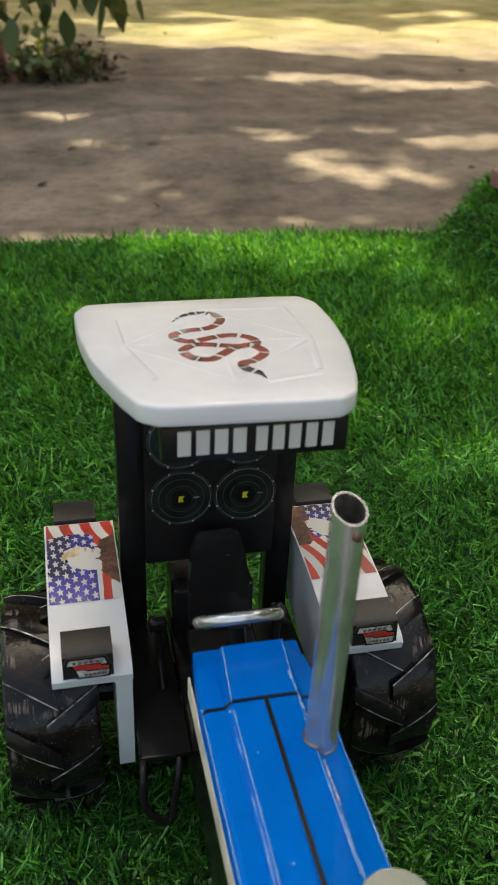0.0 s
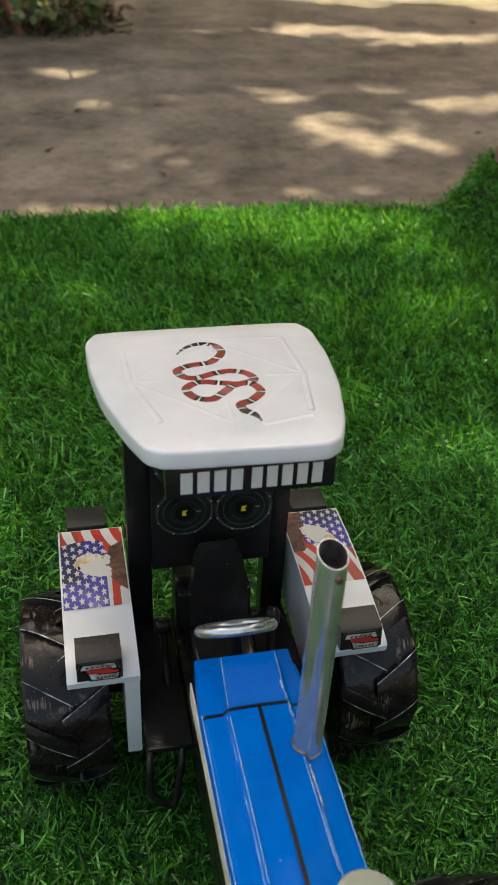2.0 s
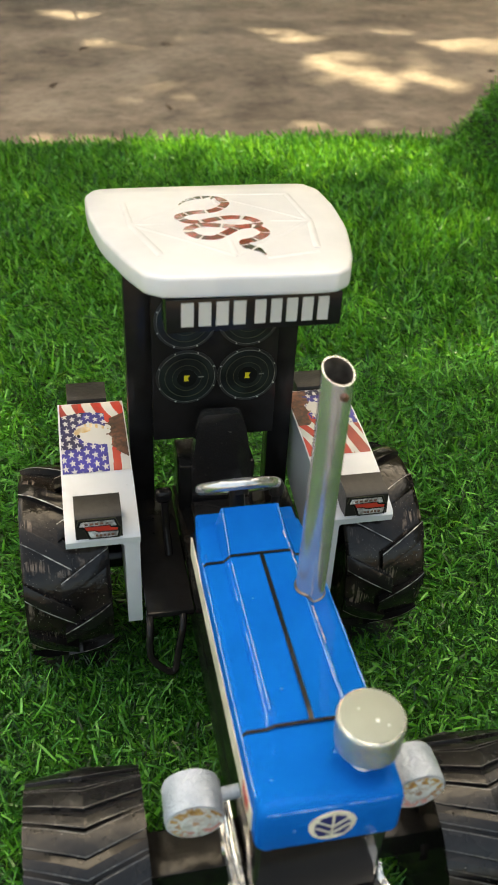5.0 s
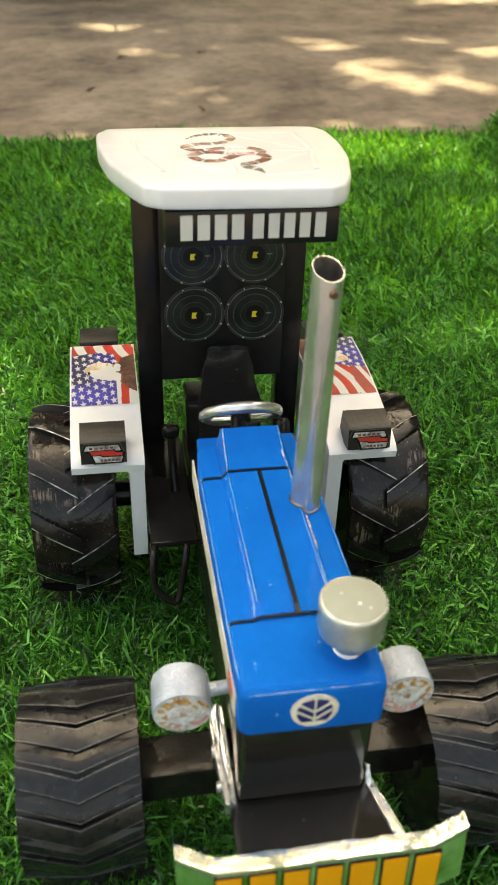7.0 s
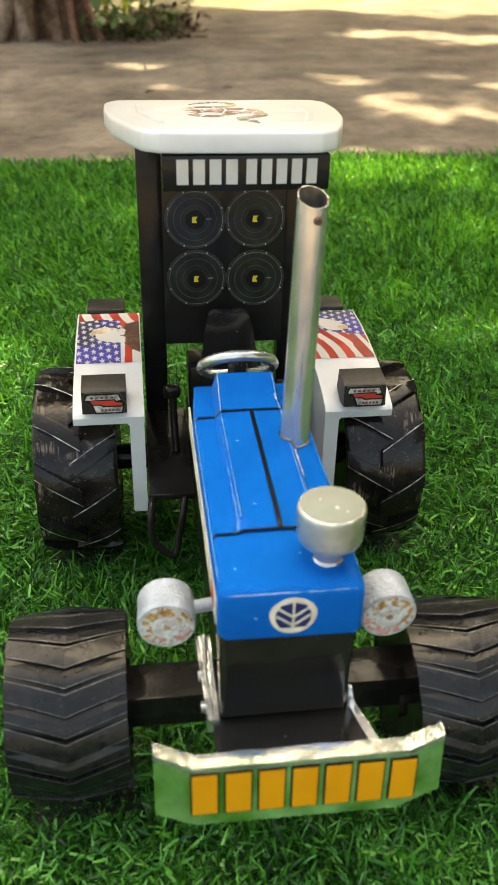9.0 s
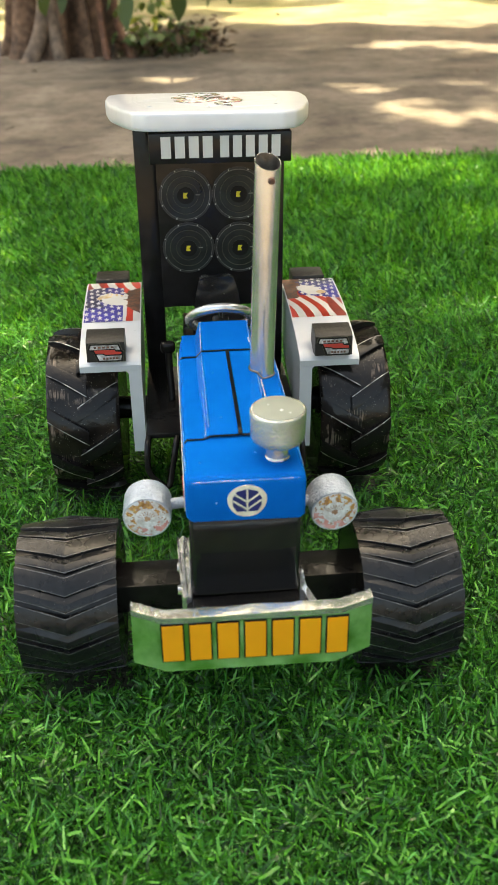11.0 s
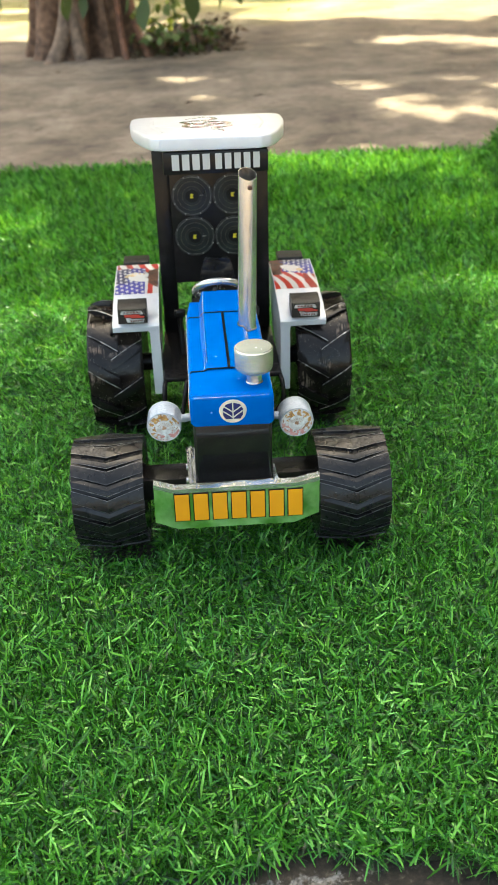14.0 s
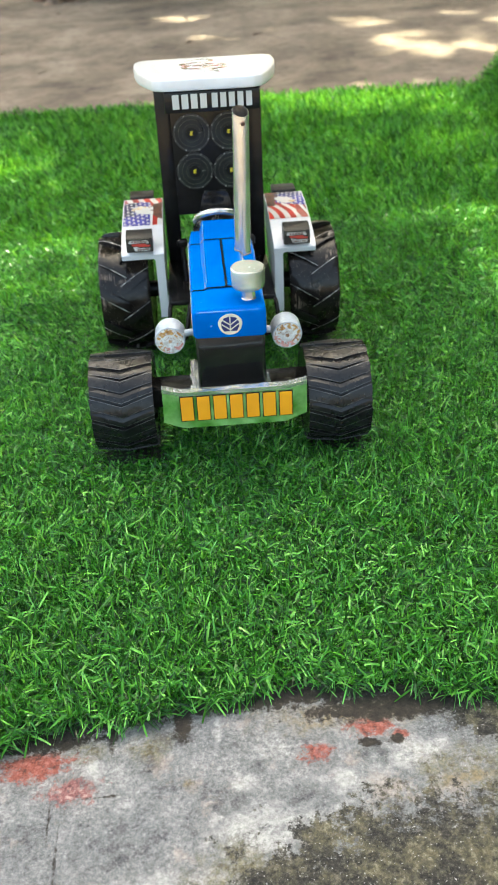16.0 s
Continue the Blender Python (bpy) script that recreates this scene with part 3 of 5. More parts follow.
def grass(name, rng, count, x0, x1, y0, y1, keep, length, width, lean, mat, rise=(0.0, 0.004), rows=4, curl=85, comb=0.0):
    """count flat blades with blunt tips that lean, roll and bend each their own way; each a strip of rows of two points."""
    x, y = rng.uniform(x0, x1, count), rng.uniform(y0, y1, count)
    # blades stand in tufts
    tx, ty = np.round(x / 0.009) * 0.009, np.round(y / 0.009) * 0.009
    x, y = x * 0.45 + tx * 0.55, y * 0.45 + ty * 0.55
    ok = (y > mat_near(x) + 0.002) & (y < mat_far(x) - 0.004) & (x > mx0 + 0.02) & (x < mx1 - 0.02) & keep(x, y)
    x, y = x[ok], y[ok]
    c = len(x)
    wave = np.sin(11 * x + 3 * np.sin(7 * y)) + np.sin(13 * y + 2 * np.sin(9 * x))
    az = rng.uniform(0, 2 * np.pi, c) + 0.15 * wave
    # part of the pile is brushed one way
    az = np.where(rng.uniform(0, 1, c) < comb, np.pi + 0.35 + 0.25 * wave + rng.normal(0, 0.45, c), az)
    L = rng.uniform(*length, c) * (1 + 0.10 * wave)
    W = rng.uniform(*width, c)
    a0 = np.radians(rng.uniform(*lean, c))
    bend = np.radians(rng.uniform(-25, curl, c))
    press = np.zeros(c)
    for wx0, wx1, wy, wz, wr in WHEELS:
        d = np.maximum(np.maximum(wx0 - x, x - wx1), np.abs(y - wy) - wr * 0.62)
        press = np.maximum(press, np.clip(1 - d / 0.012, 0, 1))
    L *= 1 - 0.75 * press
    a0 = a0 + press * 0.7
    roll, twist = rng.uniform(-1.1, 1.1, c), rng.uniform(-1.0, 1.0, c)
    lift = rng.uniform(*rise, c) * (1 - press)
    P = np.stack([x, y, mat_z(x, y) + lift], -1)
    across = np.stack([-np.sin(az), np.cos(az), np.zeros(c)], -1)
    V = np.zeros((c, rows, 2, 3), np.float32)
    for k in range(rows):
        f = k / (rows - 1)
        a = np.clip(a0 + bend * f, 0.05, 2.0)
        d = np.stack([np.sin(a) * np.cos(az), np.sin(a) * np.sin(az), np.cos(a)], -1)
        if k:
            P = P + d * (L / (rows - 1))[:, None]
        r = roll + twist * f
        side = across * np.cos(r)[:, None] + np.cross(d, across) * np.sin(r)[:, None]
        side = side * (W * (0.85 + 0.6 * f * (1 - f) - 0.20 * f ** 3) / 2)[:, None]
        V[:, k, 0], V[:, k, 1] = P - side, P + side
    n = rows - 1
    base = (np.arange(c) * 2 * rows)[:, None, None]
    q = np.array([[2 * k, 2 * k + 1, 2 * k + 3, 2 * k + 2] for k in range(n)])[None]
    F = (base + q).reshape(-1)
    me = bpy.data.meshes.new(name)
    me.vertices.add(c * 2 * rows)
    me.vertices.foreach_set("co", V.reshape(-1))
    me.loops.add(c * 4 * n)
    me.loops.foreach_set("vertex_index", F.astype(np.int32))
    me.polygons.add(c * n)
    me.polygons.foreach_set("loop_start", np.arange(0, c * 4 * n, 4, dtype=np.int32))
    me.polygons.foreach_set("use_smooth", np.ones(c * n, bool))
    me.update(calc_edges=True)
    me.validate()
    me.materials.append(mat)
    ob = new(name, me)
    return ob


def front_part(x, y):
    return (y < 0.32) & (x > -0.46) & (x < 0.56)


def near_part(x, y):
    return (y < 0.8) & (x > -0.46) & (x < 0.66)


def mid_part(x, y):
    return (y >= 0.8) & (x > -0.62) & (x < 1.05)



# ---- the toy tractor: x across, y towards its rear, z up ----
tractor = new("toy_tractor")
tractor.location, tractor.rotation_euler = (-0.003, 0, 0), (0, radians(1.3), 0)
tagged(tractor, "handmade blue toy tractor with white roof on artificial grass", "toy tractor")


def front_tyre(name, x, y, z, R, width, parent):
    """Rubber tyre with overlapping chevron lugs that meet in the middle."""
    bm = bmesh.new()
    N, cols = 13, 16
    prof = [(0.0, 0.0), (0.022, 0.0), (0.15, 0.0), (0.30, 0.0003), (0.44, 0.0005), (0.46, 0.0006), (0.475, 0.0032), (0.505, 0.0026), (0.66, 0.0012), (0.80, 0.0010), (0.862, 0.0011), (0.88, 0.0012), (0.895, 0.0056), (0.985, 0.0058)]
    rows = []
    for k in range(N):
        for s, cut in prof:
            row = []
            for c in range(cols + 1):
                u = 2 * c / cols - 1
                a = 2 * math.pi * (k + s + 0.42 * (1 - abs(u))) / N
                crown = 0.0042 * abs(u)
                r = R - cut - crown
                row.append(bm.verts.new((x + u * width / 2, y - r * math.sin(a), z + r * math.cos(a))))
            rows.append(row)
    for i, (A, B) in enumerate(zip(rows, rows[1:] + rows[:1])):
        for c in range(cols):
            bm.faces.new((A[c], A[c + 1], B[c + 1], B[c])).material_index = 1 if prof[i % len(prof)][0] in (0.0, 0.44, 0.862) else 0
    for c in (0, cols):
        ring = [r[c] for r in rows]
        side = -1 if c == 0 else 1
        inner = [bm.verts.new((x + side * (width / 2 - 0.006), y + (v.co.y - y) * 0.62, z + (v.co.z - z) * 0.62)) for v in ring]
        for i in range(len(ring)):
            j = (i + 1) % len(ring)
            bm.faces.new((ring[i], ring[j], inner[j], inner[i]))
    ob = part(name, bm, [TYRE, SCUFFGLINT], parent, "black rubber tyre with chevron tread")
    ob.data.set_sharp_from_angle(angle=radians(9))
    return ob


def wheel_disc(x, y, z, R, width, parent):
    rim = part("rim", lathe([(R, -width / 2), (R, width / 2), (R * 0.5, width / 2 - 0.004), (R * 0.45, width / 2 + 0.002)], (1, 0, 0), (x, y, z), 40), BLACK, parent)
    part("hub", lathe([(R * 0.30, -width / 2 - 0.003), (R * 0.30, width / 2 + 0.003), (R * 0.2, width / 2 + 0.006)], (1, 0, 0), (x, y, z), 24), BLACK, parent)
    return rim


def front_wheel(x, y, z, R, width):
    w = front_tyre("front_wheel", x, y, z, R, width, tractor)
    wheel_disc(x, y, z, R * 0.915, width - 0.001, w)
    WHEELS.append((x - width / 2, x + width / 2, y, z, R))
    return w


def rear_wheel(x, y, z, R, width):
    """Glossy painted tyre with long slanting lugs from both shoulders."""
    H = 0.0058
    r = R - H
    w = part("rear_wheel", lathe([(r * 0.60, -width / 2 + 0.008), (r * 0.975, -width / 2), (r * 0.995, -width / 2 + 0.0015), (r, -width / 2 + 0.004), (r, width / 2 - 0.004),
                                  (r * 0.995, width / 2 - 0.0015), (r * 0.975, width / 2), (r * 0.60, width / 2 - 0.008)], (1, 0, 0), (x, y, z), 72), GLOSSTYRE, tractor,
             "glossy black painted tyre with slanting lugs")
    N = 11
    for side in (-1, 1):
        for k in range(N):
            lug = bmesh.new()
            a0 = 2 * math.pi * (k + (0.5 if side > 0 else 0)) / N
            steps = 6
            rows = []
            for i in range(steps + 1):
                t = i / steps
                u = side * width / 2 * (0.985 - 1.12 * t)
                a = a0 + 0.30 * t
                half = 0.090
                drop = 0.004 * (1 - t) ** 5
                row = []
                for da, h in ((-half, -0.001), (-half * 0.97, H), (-half * 0.82, H + 0.0002), (half * 0.82, H + 0.0002), (half * 0.97, H), (half, -0.001)):
                    rr = r + h - drop
                    row.append(lug.verts.new((x + u, y - rr * math.sin(a + da), z + rr * math.cos(a + da))))
                rows.append(row)
            for A, B in zip(rows, rows[1:]):
                for c in range(5):
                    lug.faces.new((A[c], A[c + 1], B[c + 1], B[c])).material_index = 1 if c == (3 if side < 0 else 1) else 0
            lug.faces.new(rows[0]), lug.faces.new(rows[-1])
            part("lug", lug, [LUG, WORNGLINT], w)
    wheel_disc(x, y, z, r * 0.61, width - 0.016, w)
    WHEELS.append((x - width / 2, x + width / 2, y, z, R))
    return w


FW = 0.076
front_wheel(-0.134, 0.072, 0.0435, 0.064, FW)
front_wheel(0.127, 0.056, 0.0455, 0.064, FW)
rear_wheel(-0.137, 0.355, 0.0635, 0.0865, 0.071)
rear_wheel(0.133, 0.343, 0.0680, 0.0850, 0.071)

# chassis and axles
part("chassis", box(-0.036, 0.036, 0.03, 0.40, 0.050, 0.100), DULL, tractor, bevel=0.002)
part("front_axle", box(-0.100, 0.095, 0.042, 0.074, 0.046, 0.072), DULL, tractor, "square black axle beam", bevel=0.0015)
part("rear_axle", rod((-0.11, 0.35, 0.066), (0.105, 0.35, 0.066), 0.012), DULL, tractor)
part("engine_block", box(-0.0375, 0.0375, 0.030, 0.245, 0.0985, 0.168), DULL, tractor, bevel=0.002)
part("radiator_grille", box(-0.0395, 0.0395, 0.007, 0.0305, 0.086, 0.160), TAPE, tractor, "glossy black taped radiator box", bevel=0.004, segments=3)
base = part("front_plate", slab([(-0.0440, 0.03), (-0.0440, -0.048), (0.0600, -0.048), (0.0440, 0.018), (0.0440, 0.03)], 0.078, 0.0855), TAPE, tractor,
            "black taped front plate", bevel=0.001)

# hood
def hood():
    """Flat-topped hood with fat rounded edges and a low raised middle that steps up at the rear."""
    bm = bmesh.new()
    ys = [0.0, 0.0008, 0.0024, 0.0050, 0.0090, 0.030, 0.047, 0.058, 0.12, 0.190, 0.196, 0.215, 0.231]
    drop = {0.0: 0.0058, 0.0008: 0.0034, 0.0024: 0.0014, 0.0050: 0.0004, 0.0090: 0.0001}
    pinch = {0.0: 0.0032, 0.0008: 0.0017, 0.0024: 0.0005, 0.0050: 0.0001}
    rows = []
    for y in ys:
        edge = 0.1935 - drop.get(y, 0.0)
        t = min(max((y - 0.045) / 0.02, 0), 1)
        up = 0.0050 * t + 0.011 * min(max((y - 0.194) / 0.035, 0), 1)
        w = (0.0415 if y < 0.2 else 0.0415 - 0.004 * (y - 0.2) / 0.05) - pinch.get(y, 0.0)
        mid = 0.022 - 0.003 * (y - 0.05)
        foot = mid + 0.0035 * t + 0.001
        row = [(-w + 0.002, 0.1592), (-w, 0.1612), (-w, edge - 0.0055), (-w + 0.0008, edge - 0.0024), (-w + 0.0024, edge - 0.0008), (-w + 0.0050, edge)]
        row += [(-foot, edge + 0.0003), (-mid, edge + up), (0, edge + up + 0.0004), (mid, edge + up), (foot, edge + 0.0003)]
        row += [(w - 0.0050, edge), (w - 0.0024, edge - 0.0008), (w - 0.0008, edge - 0.0024), (w, edge - 0.0055), (w, 0.1600), (w - 0.002, 0.1580)]
        rows.append([bm.verts.new((x, y, z)) for x, z in row])
    for A, B in zip(rows, rows[1:]):
        for i in range(len(A) - 1):
            bm.faces.new((A[i], A[i + 1], B[i + 1], B[i]))
        bm.faces.new((A[-1], A[0], B[0], B[-1]))
    bm.faces.new(rows[0]), bm.faces.new(rows[-1])
    return part("hood", bm, BLUE, tractor, "glossy blue enamelled hood")


hood_part = hood()
# rear shelf of the hood, lower at both sides
part("hood_shelf", box(-0.0375, 0.0375, 0.2315, 0.250, 0.165, 0.190), BLUE, hood_part, bevel=0.002)


def stripe(points, w, name="pinstripe"):
    """A flat black line lying on the hood."""
    bm = bmesh.new()
    rows = []
    for i, p in enumerate(points):
        a, b = Vector(points[max(i - 1, 0)]), Vector(points[min(i + 1, len(points) - 1)])
        d = (b - a).normalized()
        side = Vector((0, 1, 0)) if abs(d.y) < 0.5 else Vector((1, 0, 0))
        rows.append([bm.verts.new(Vector(p) + side * s * w / 2 + Vector((0, 0, h))) for s, h in ((-1, 0.0002), (-1, 0.0007), (1, 0.0007), (1, 0.0002))])
    for A, B in zip(rows, rows[1:]):
        for k in range(4):
            bm.faces.new((A[k], A[(k + 1) % 4], B[(k + 1) % 4], B[k]))
    bm.faces.new(rows[0]), bm.faces.new(rows[-1])
    return part(name, bm, INKBLACK, hood_part, "thin black painted line", smooth=False)


Z0, ZR = 0.1937, 0.1989
stripe([(0.0005, 0.051, ZR - 0.0015), (0.0005, 0.058, ZR), (0.0005, 0.12, ZR), (0.0005, 0.1905, ZR)], 0.0028)
for yy, k in ((0.0515, 0.45), (0.1915, 1.0)):
    zr = Z0 + (ZR - Z0) * k
    stripe([(-0.0408, yy, 0.1905), (-0.038, yy, Z0), (-0.026, yy, Z0), (-0.0215, yy, zr), (0, yy, zr + 0.0002), (0.0215, yy, zr), (0.026, yy, Z0), (0.038, yy, Z0), (0.0408, yy, 0.1905)], 0.0022)
for s in (-1, 1):
    side = part("side_decal", box(s * 0.0416 - 0.0006, s * 0.0416 + 0.0006, 0.012, 0.238, 0.1605, 0.1780), CREAM, hood_part, "cream printed side decal", smooth=False)
    part("decal_mark", box(s * 0.0423 - 0.0004, s * 0.0423 + 0.0004, 0.020, 0.034, 0.166, 0.1755), RED, side, smooth=False)

# ridges a lighter blue than the hood: part of their highlight is colour
BEAD = material("thick_enamel_bead", (0.02, 0.19, 0.58), 0.06, vary=0.04, bump=0.4, specular=0.9, coat=1.0, bump_scale=170)
# sun glare on the raised middle put into pale colour, along with scuffs
PALE = material("painted_glare_and_scuffs", (0.55, 0.50, 0.52), 0.25, vary=0.2, bump=0.3, second=(0.02, 0.13, 0.46), blotch=150, bump_scale=160, mix=0.3, coat=0.4)


def bead(points, r, mat=None, label="shiny ridge of thick enamel"):
    """A brushed ridge of paint that swells and thins along its way."""
    pts = spline(points, 10)
    part("enamel_bead", tube(pts, [r * (0.75 + 0.35 * math.sin(1.7 * k + points[0][0] * 90) * math.sin(0.6 * k)) for k in range(len(pts))], seg=8), mat or BEAD, hood_part, label)


for s in (-1, 1):
    bead([(s * 0.0250, 0.054, 0.1938), (s * 0.0238, 0.066, 0.1956), (s * 0.0234, 0.125, 0.1958), (s * 0.0232, 0.188, 0.1958)], 0.0010)
    bead([(s * 0.0218, 0.062, 0.1982), (s * 0.0216, 0.125, 0.1982), (s * 0.0215, 0.186, 0.1982)], 0.0009)
    bead([(s * 0.0217, 0.192, 0.1988), (s * 0.0212, 0.200, 0.2006), (s * 0.0209, 0.214, 0.2050), (s * 0.0204, 0.230, 0.2096)], 0.0009)
    bead([(s * 0.0402, 0.012, 0.1912), (s * 0.0406, 0.060, 0.1914), (s * 0.0406, 0.125, 0.1914), (s * 0.0402, 0.195, 0.1914)], 0.0009)
bead([(-0.036, 0.0012, 0.1899), (-0.012, 0.0009, 0.1901), (0.012, 0.0011, 0.1899), (0.036, 0.0012, 0.1900)], 0.0007)
bead([(0.0247, 0.108, 0.1948), (0.0243, 0.122, 0.1956), (0.0240, 0.139, 0.1956)], 0.0013, PALE, "pale streak of painted glare and scuffs along the raised middle")
bead([(0.0228, 0.170, 0.1962), (0.0226, 0.182, 0.1968), (0.0218, 0.196, 0.1985), (0.0200, 0.208, 0.2030)], 0.0012, PALE, "pale streak of painted glare and scuffs along the raised middle")

def paint_spot(x, y, z, r, front=False):
    part("paint_drop", lathe([(r, -0.0004), (r * 0.9, r * 0.25), (r * 0.5, r * 0.5), (r * 0.12, r * 0.58)], (0, -1, 0) if front else (0, 0, 1), (x, y, z), 12), BEAD, hood_part, "hardened drop of enamel")


for x, y, r in ((-0.012, 0.075, 0.0009), (0.009, 0.031, 0.0011), (0.014, 0.034, 0.0007), (-0.030, 0.020, 0.0008), (-0.014, 0.150, 0.0007)):
    paint_spot(x, y, 0.1989 if y > 0.06 else 0.1937, r)
paint_spot(-0.0205, 0.0002, 0.1735, 0.0012, True)

# round leaf badge on the hood's front
badge = part("badge", slab([(0.0135 * math.cos(a) * (1 + 0.03 * math.sin(3 * a)), 0.0128 * math.sin(a)) for a in [2 * math.pi * k / 40 for k in range(40)]], 0.0, 0.0010,
                           m=upright(0.0005, 0.0003, 0.1745)), CREAM, hood_part, "cream and navy round badge")
leaf = [(-0.0072, -0.0082), (0.0072, -0.0082), (0.0098, -0.0035), (0.0100, 0.0025), (0.0070, 0.0078), (0.0, 0.0098), (-0.0070, 0.0078), (-0.0100, 0.0025), (-0.0098, -0.0035)]
part("badge_field", slab(leaf, 0.0009, 0.0014, m=upright(0.0005, 0.0003, 0.1745)), NAVY, badge, smooth=False)
vein = bmesh.new()


def vein_bar(x0, z0, x1, z1, w):
    d = Vector((x1 - x0, z1 - z0)).normalized()
    nx, nz = -d.y * w / 2, d.x * w / 2
    slab([(x0 + nx, z0 + nz), (x1 + nx, z1 + nz), (x1 - nx, z1 - nz), (x0 - nx, z0 - nz)], 0.0012, 0.0018, bm=vein, m=upright(0.0005, 0.0003, 0.1745))


vein_bar(0, -0.0105, 0, 0.0105, 0.0012)
for s in (-1, 1):
    for z0 in (-0.0065, -0.0005):
        vein_bar(0, z0, s * 0.0095, z0 + 0.0072, 0.0012)
part("badge_vein", vein, CREAM, badge, smooth=False)

# exhaust: bright open tube, cut aslant
def exhaust():
    bm = bmesh.new()
    a, b = Vector((0.0264, 0.1545, 0.1925)), Vector((0.0318, 0.1640, 0.3615))
    q = (b - a).to_track_quat("Z", "Y")
    length = (b - a).length
    seg = 40
    rings = []
    for r, h in ((0.0100, 0.0), (0.0098, 1.0), (0.0092, 1.0), (0.0092, 0.1)):
        ring = []
        for k in range(seg):
            t = 2 * math.pi * k / seg
            x, y = r * math.cos(t), r * math.sin(t)
            p = q @ Vector((x, y, 0))
            slant = (-0.10 * p.x + 0.50 * p.y) if h == 1.0 else 0
            ring.append(bm.verts.new(a + p + (b - a) * h + Vector((0, 0, slant))))
        rings.append(ring)
    for A, B in zip(rings, rings[1:]):
        for k in range(seg):
            bm.faces.new((A[k], A[(k + 1) % seg], B[(k + 1) % seg], B[k])).material_index = 1 if A is rings[2] else 0
    bm.faces.new(rings[-1]).material_index = 1
    ob = part("exhaust_pipe", bm, [CHROME, BORE], tractor, "bright steel exhaust tube cut aslant at its mouth")
    ring = []
    for k in range(28):
        t = 2 * math.pi * k / 28
        px = a.x + 0.0102 * math.cos(t)
        ring.append((px, a.y + 0.0102 * math.sin(t) + 0.0004, 0.1994 - 0.0048 * smoothstep(0.0218, 0.0262, px) + 0.0003 * math.sin(5 * t)))
    part("weld_bead", tube(ring, 0.0008, seg=8, closed=True), BORE, ob, "rough weld bead at the foot")
    p = a.lerp(b, 0.93)
    part("rivet", rod(p + Vector((0.002, -0.0090, 0)), p + Vector((0.0024, -0.0116, 0)), 0.0028, 0.002), BROWN, ob, "rusty rivet")
    return ob


exhaust()
# air cleaner: silver pot with a flat grey lid on a short neck
PX, PY = 0.0240, 0.0250
pot = part("air_cleaner", lathe([(0.0110, 0.0), (0.0170, 0.0006), (0.0184, 0.0022), (0.0189, 0.0055), (0.0193, 0.0210), (0.0193, 0.0226), (0.0188, 0.0236), (0.0180, 0.0241), (0.0174, 0.0240)], (0, 0, 1), (PX, PY, 0.2068), 56), SILVER, tractor,
           "silver-painted air cleaner pot")
part("lid", lathe([(0.0175, 0.0), (0.0175, 0.0009), (0.0172, 0.0011)], (0, 0, 1), (PX, PY, 0.2303), 48), CAPTOP, pot, "flat grey-green lid")
# small white domes added to stand for the glints on the lid
for dx, dy, r in ((0.002, -0.004, 0.0012), (0.007, -0.008, 0.0007), (-0.006, 0.005, 0.0006)):
    part("glint_drip", lathe([(r, 0.0), (r * 0.85, r * 0.3), (r * 0.4, r * 0.5)], (0, 0, 1), (PX + dx, PY + dy, 0.2313), 12), WHITE, pot, "small white drip added as a glint")
part("neck", lathe([(0.0092, 0.0), (0.0080, 0.0010), (0.0077, 0.002), (0.0077, 0.0150)], (0, 0, 1), (PX, PY, 0.1932), 28), CHROME, pot)


def headlight(x, y, z, s):
    axis = Vector((0.03 * s, -1, -0.05)).normalized()
    body = part("headlight", lathe([(0.0172, 0.0), (0.0178, 0.002), (0.0178, 0.022), (0.0172, 0.024), (0.0160, 0.0240)], axis, Vector((x, y, z)) - axis * 0.024, 44), PIPEWHITE, tractor,
                "white-painted round headlight with printed face")
    o = Vector((x, y, z))
    q = axis.to_track_quat("Z", "Y")
    face = bmesh.new()
    nr, na = 20, 72
    seed = 3.7 if s < 0 else 9.1
    rings = [[face.verts.new(o + q @ Vector((0.0164 * k / nr * math.cos(2 * math.pi * j / na), 0.0164 * k / nr * math.sin(2 * math.pi * j / na), 0.0004 + 0.0010 * (1 - k / nr)))) for j in range(na)] for k in range(1, nr + 1)]
    mid = face.verts.new(o + q @ Vector((0, 0, 0.0014)))
    up, across = q.inverted() @ Vector((0, 0, 1)), q.inverted() @ Vector((-s if s > 0 else 1, 0, 0))
    for k in range(nr):
        for j in range(na):
            a = 2 * math.pi * (j + 0.5) / na
            r = (k + 0.5) / nr
            f = face.faces.new((mid, rings[0][j], rings[0][(j + 1) % na])) if k == 0 else face.faces.new((rings[k - 1][j], rings[k][j], rings[k][(j + 1) % na], rings[k - 1][(j + 1) % na]))
            high, right = up.x * math.cos(a) + up.y * math.sin(a), across.x * math.cos(a) + across.y * math.sin(a)
            patch = noise.noise(Vector((4.5 * r * math.cos(a), 4.5 * r * math.sin(a), seed)))
            fleck = noise.noise(Vector((11 * r * math.cos(a), 11 * r * math.sin(a), seed + 5)))
            if r < 0.13 + 0.06 * fleck:
                f.material_index = 3
            elif 0.20 < r < 0.42 and high > 0.3 and j % 4 == 0:
                f.material_index = 3
            elif 0.55 < r < 0.93 and (high > 0.25 or right < -0.6) and patch > 0.0:
                f.material_index = 3 if fleck > 0.22 else 1
            elif 0.55 < r < 0.93 and high < 0.0 and patch > -0.05:
                f.material_index = 2
            elif r > 0.5 and fleck > 0.36:
                f.material_index = 3
    part("lens", face, [LENSPALE, LENS, LENSRED, LENSBROWN], body, "printed lamp face in cream, amber and red")
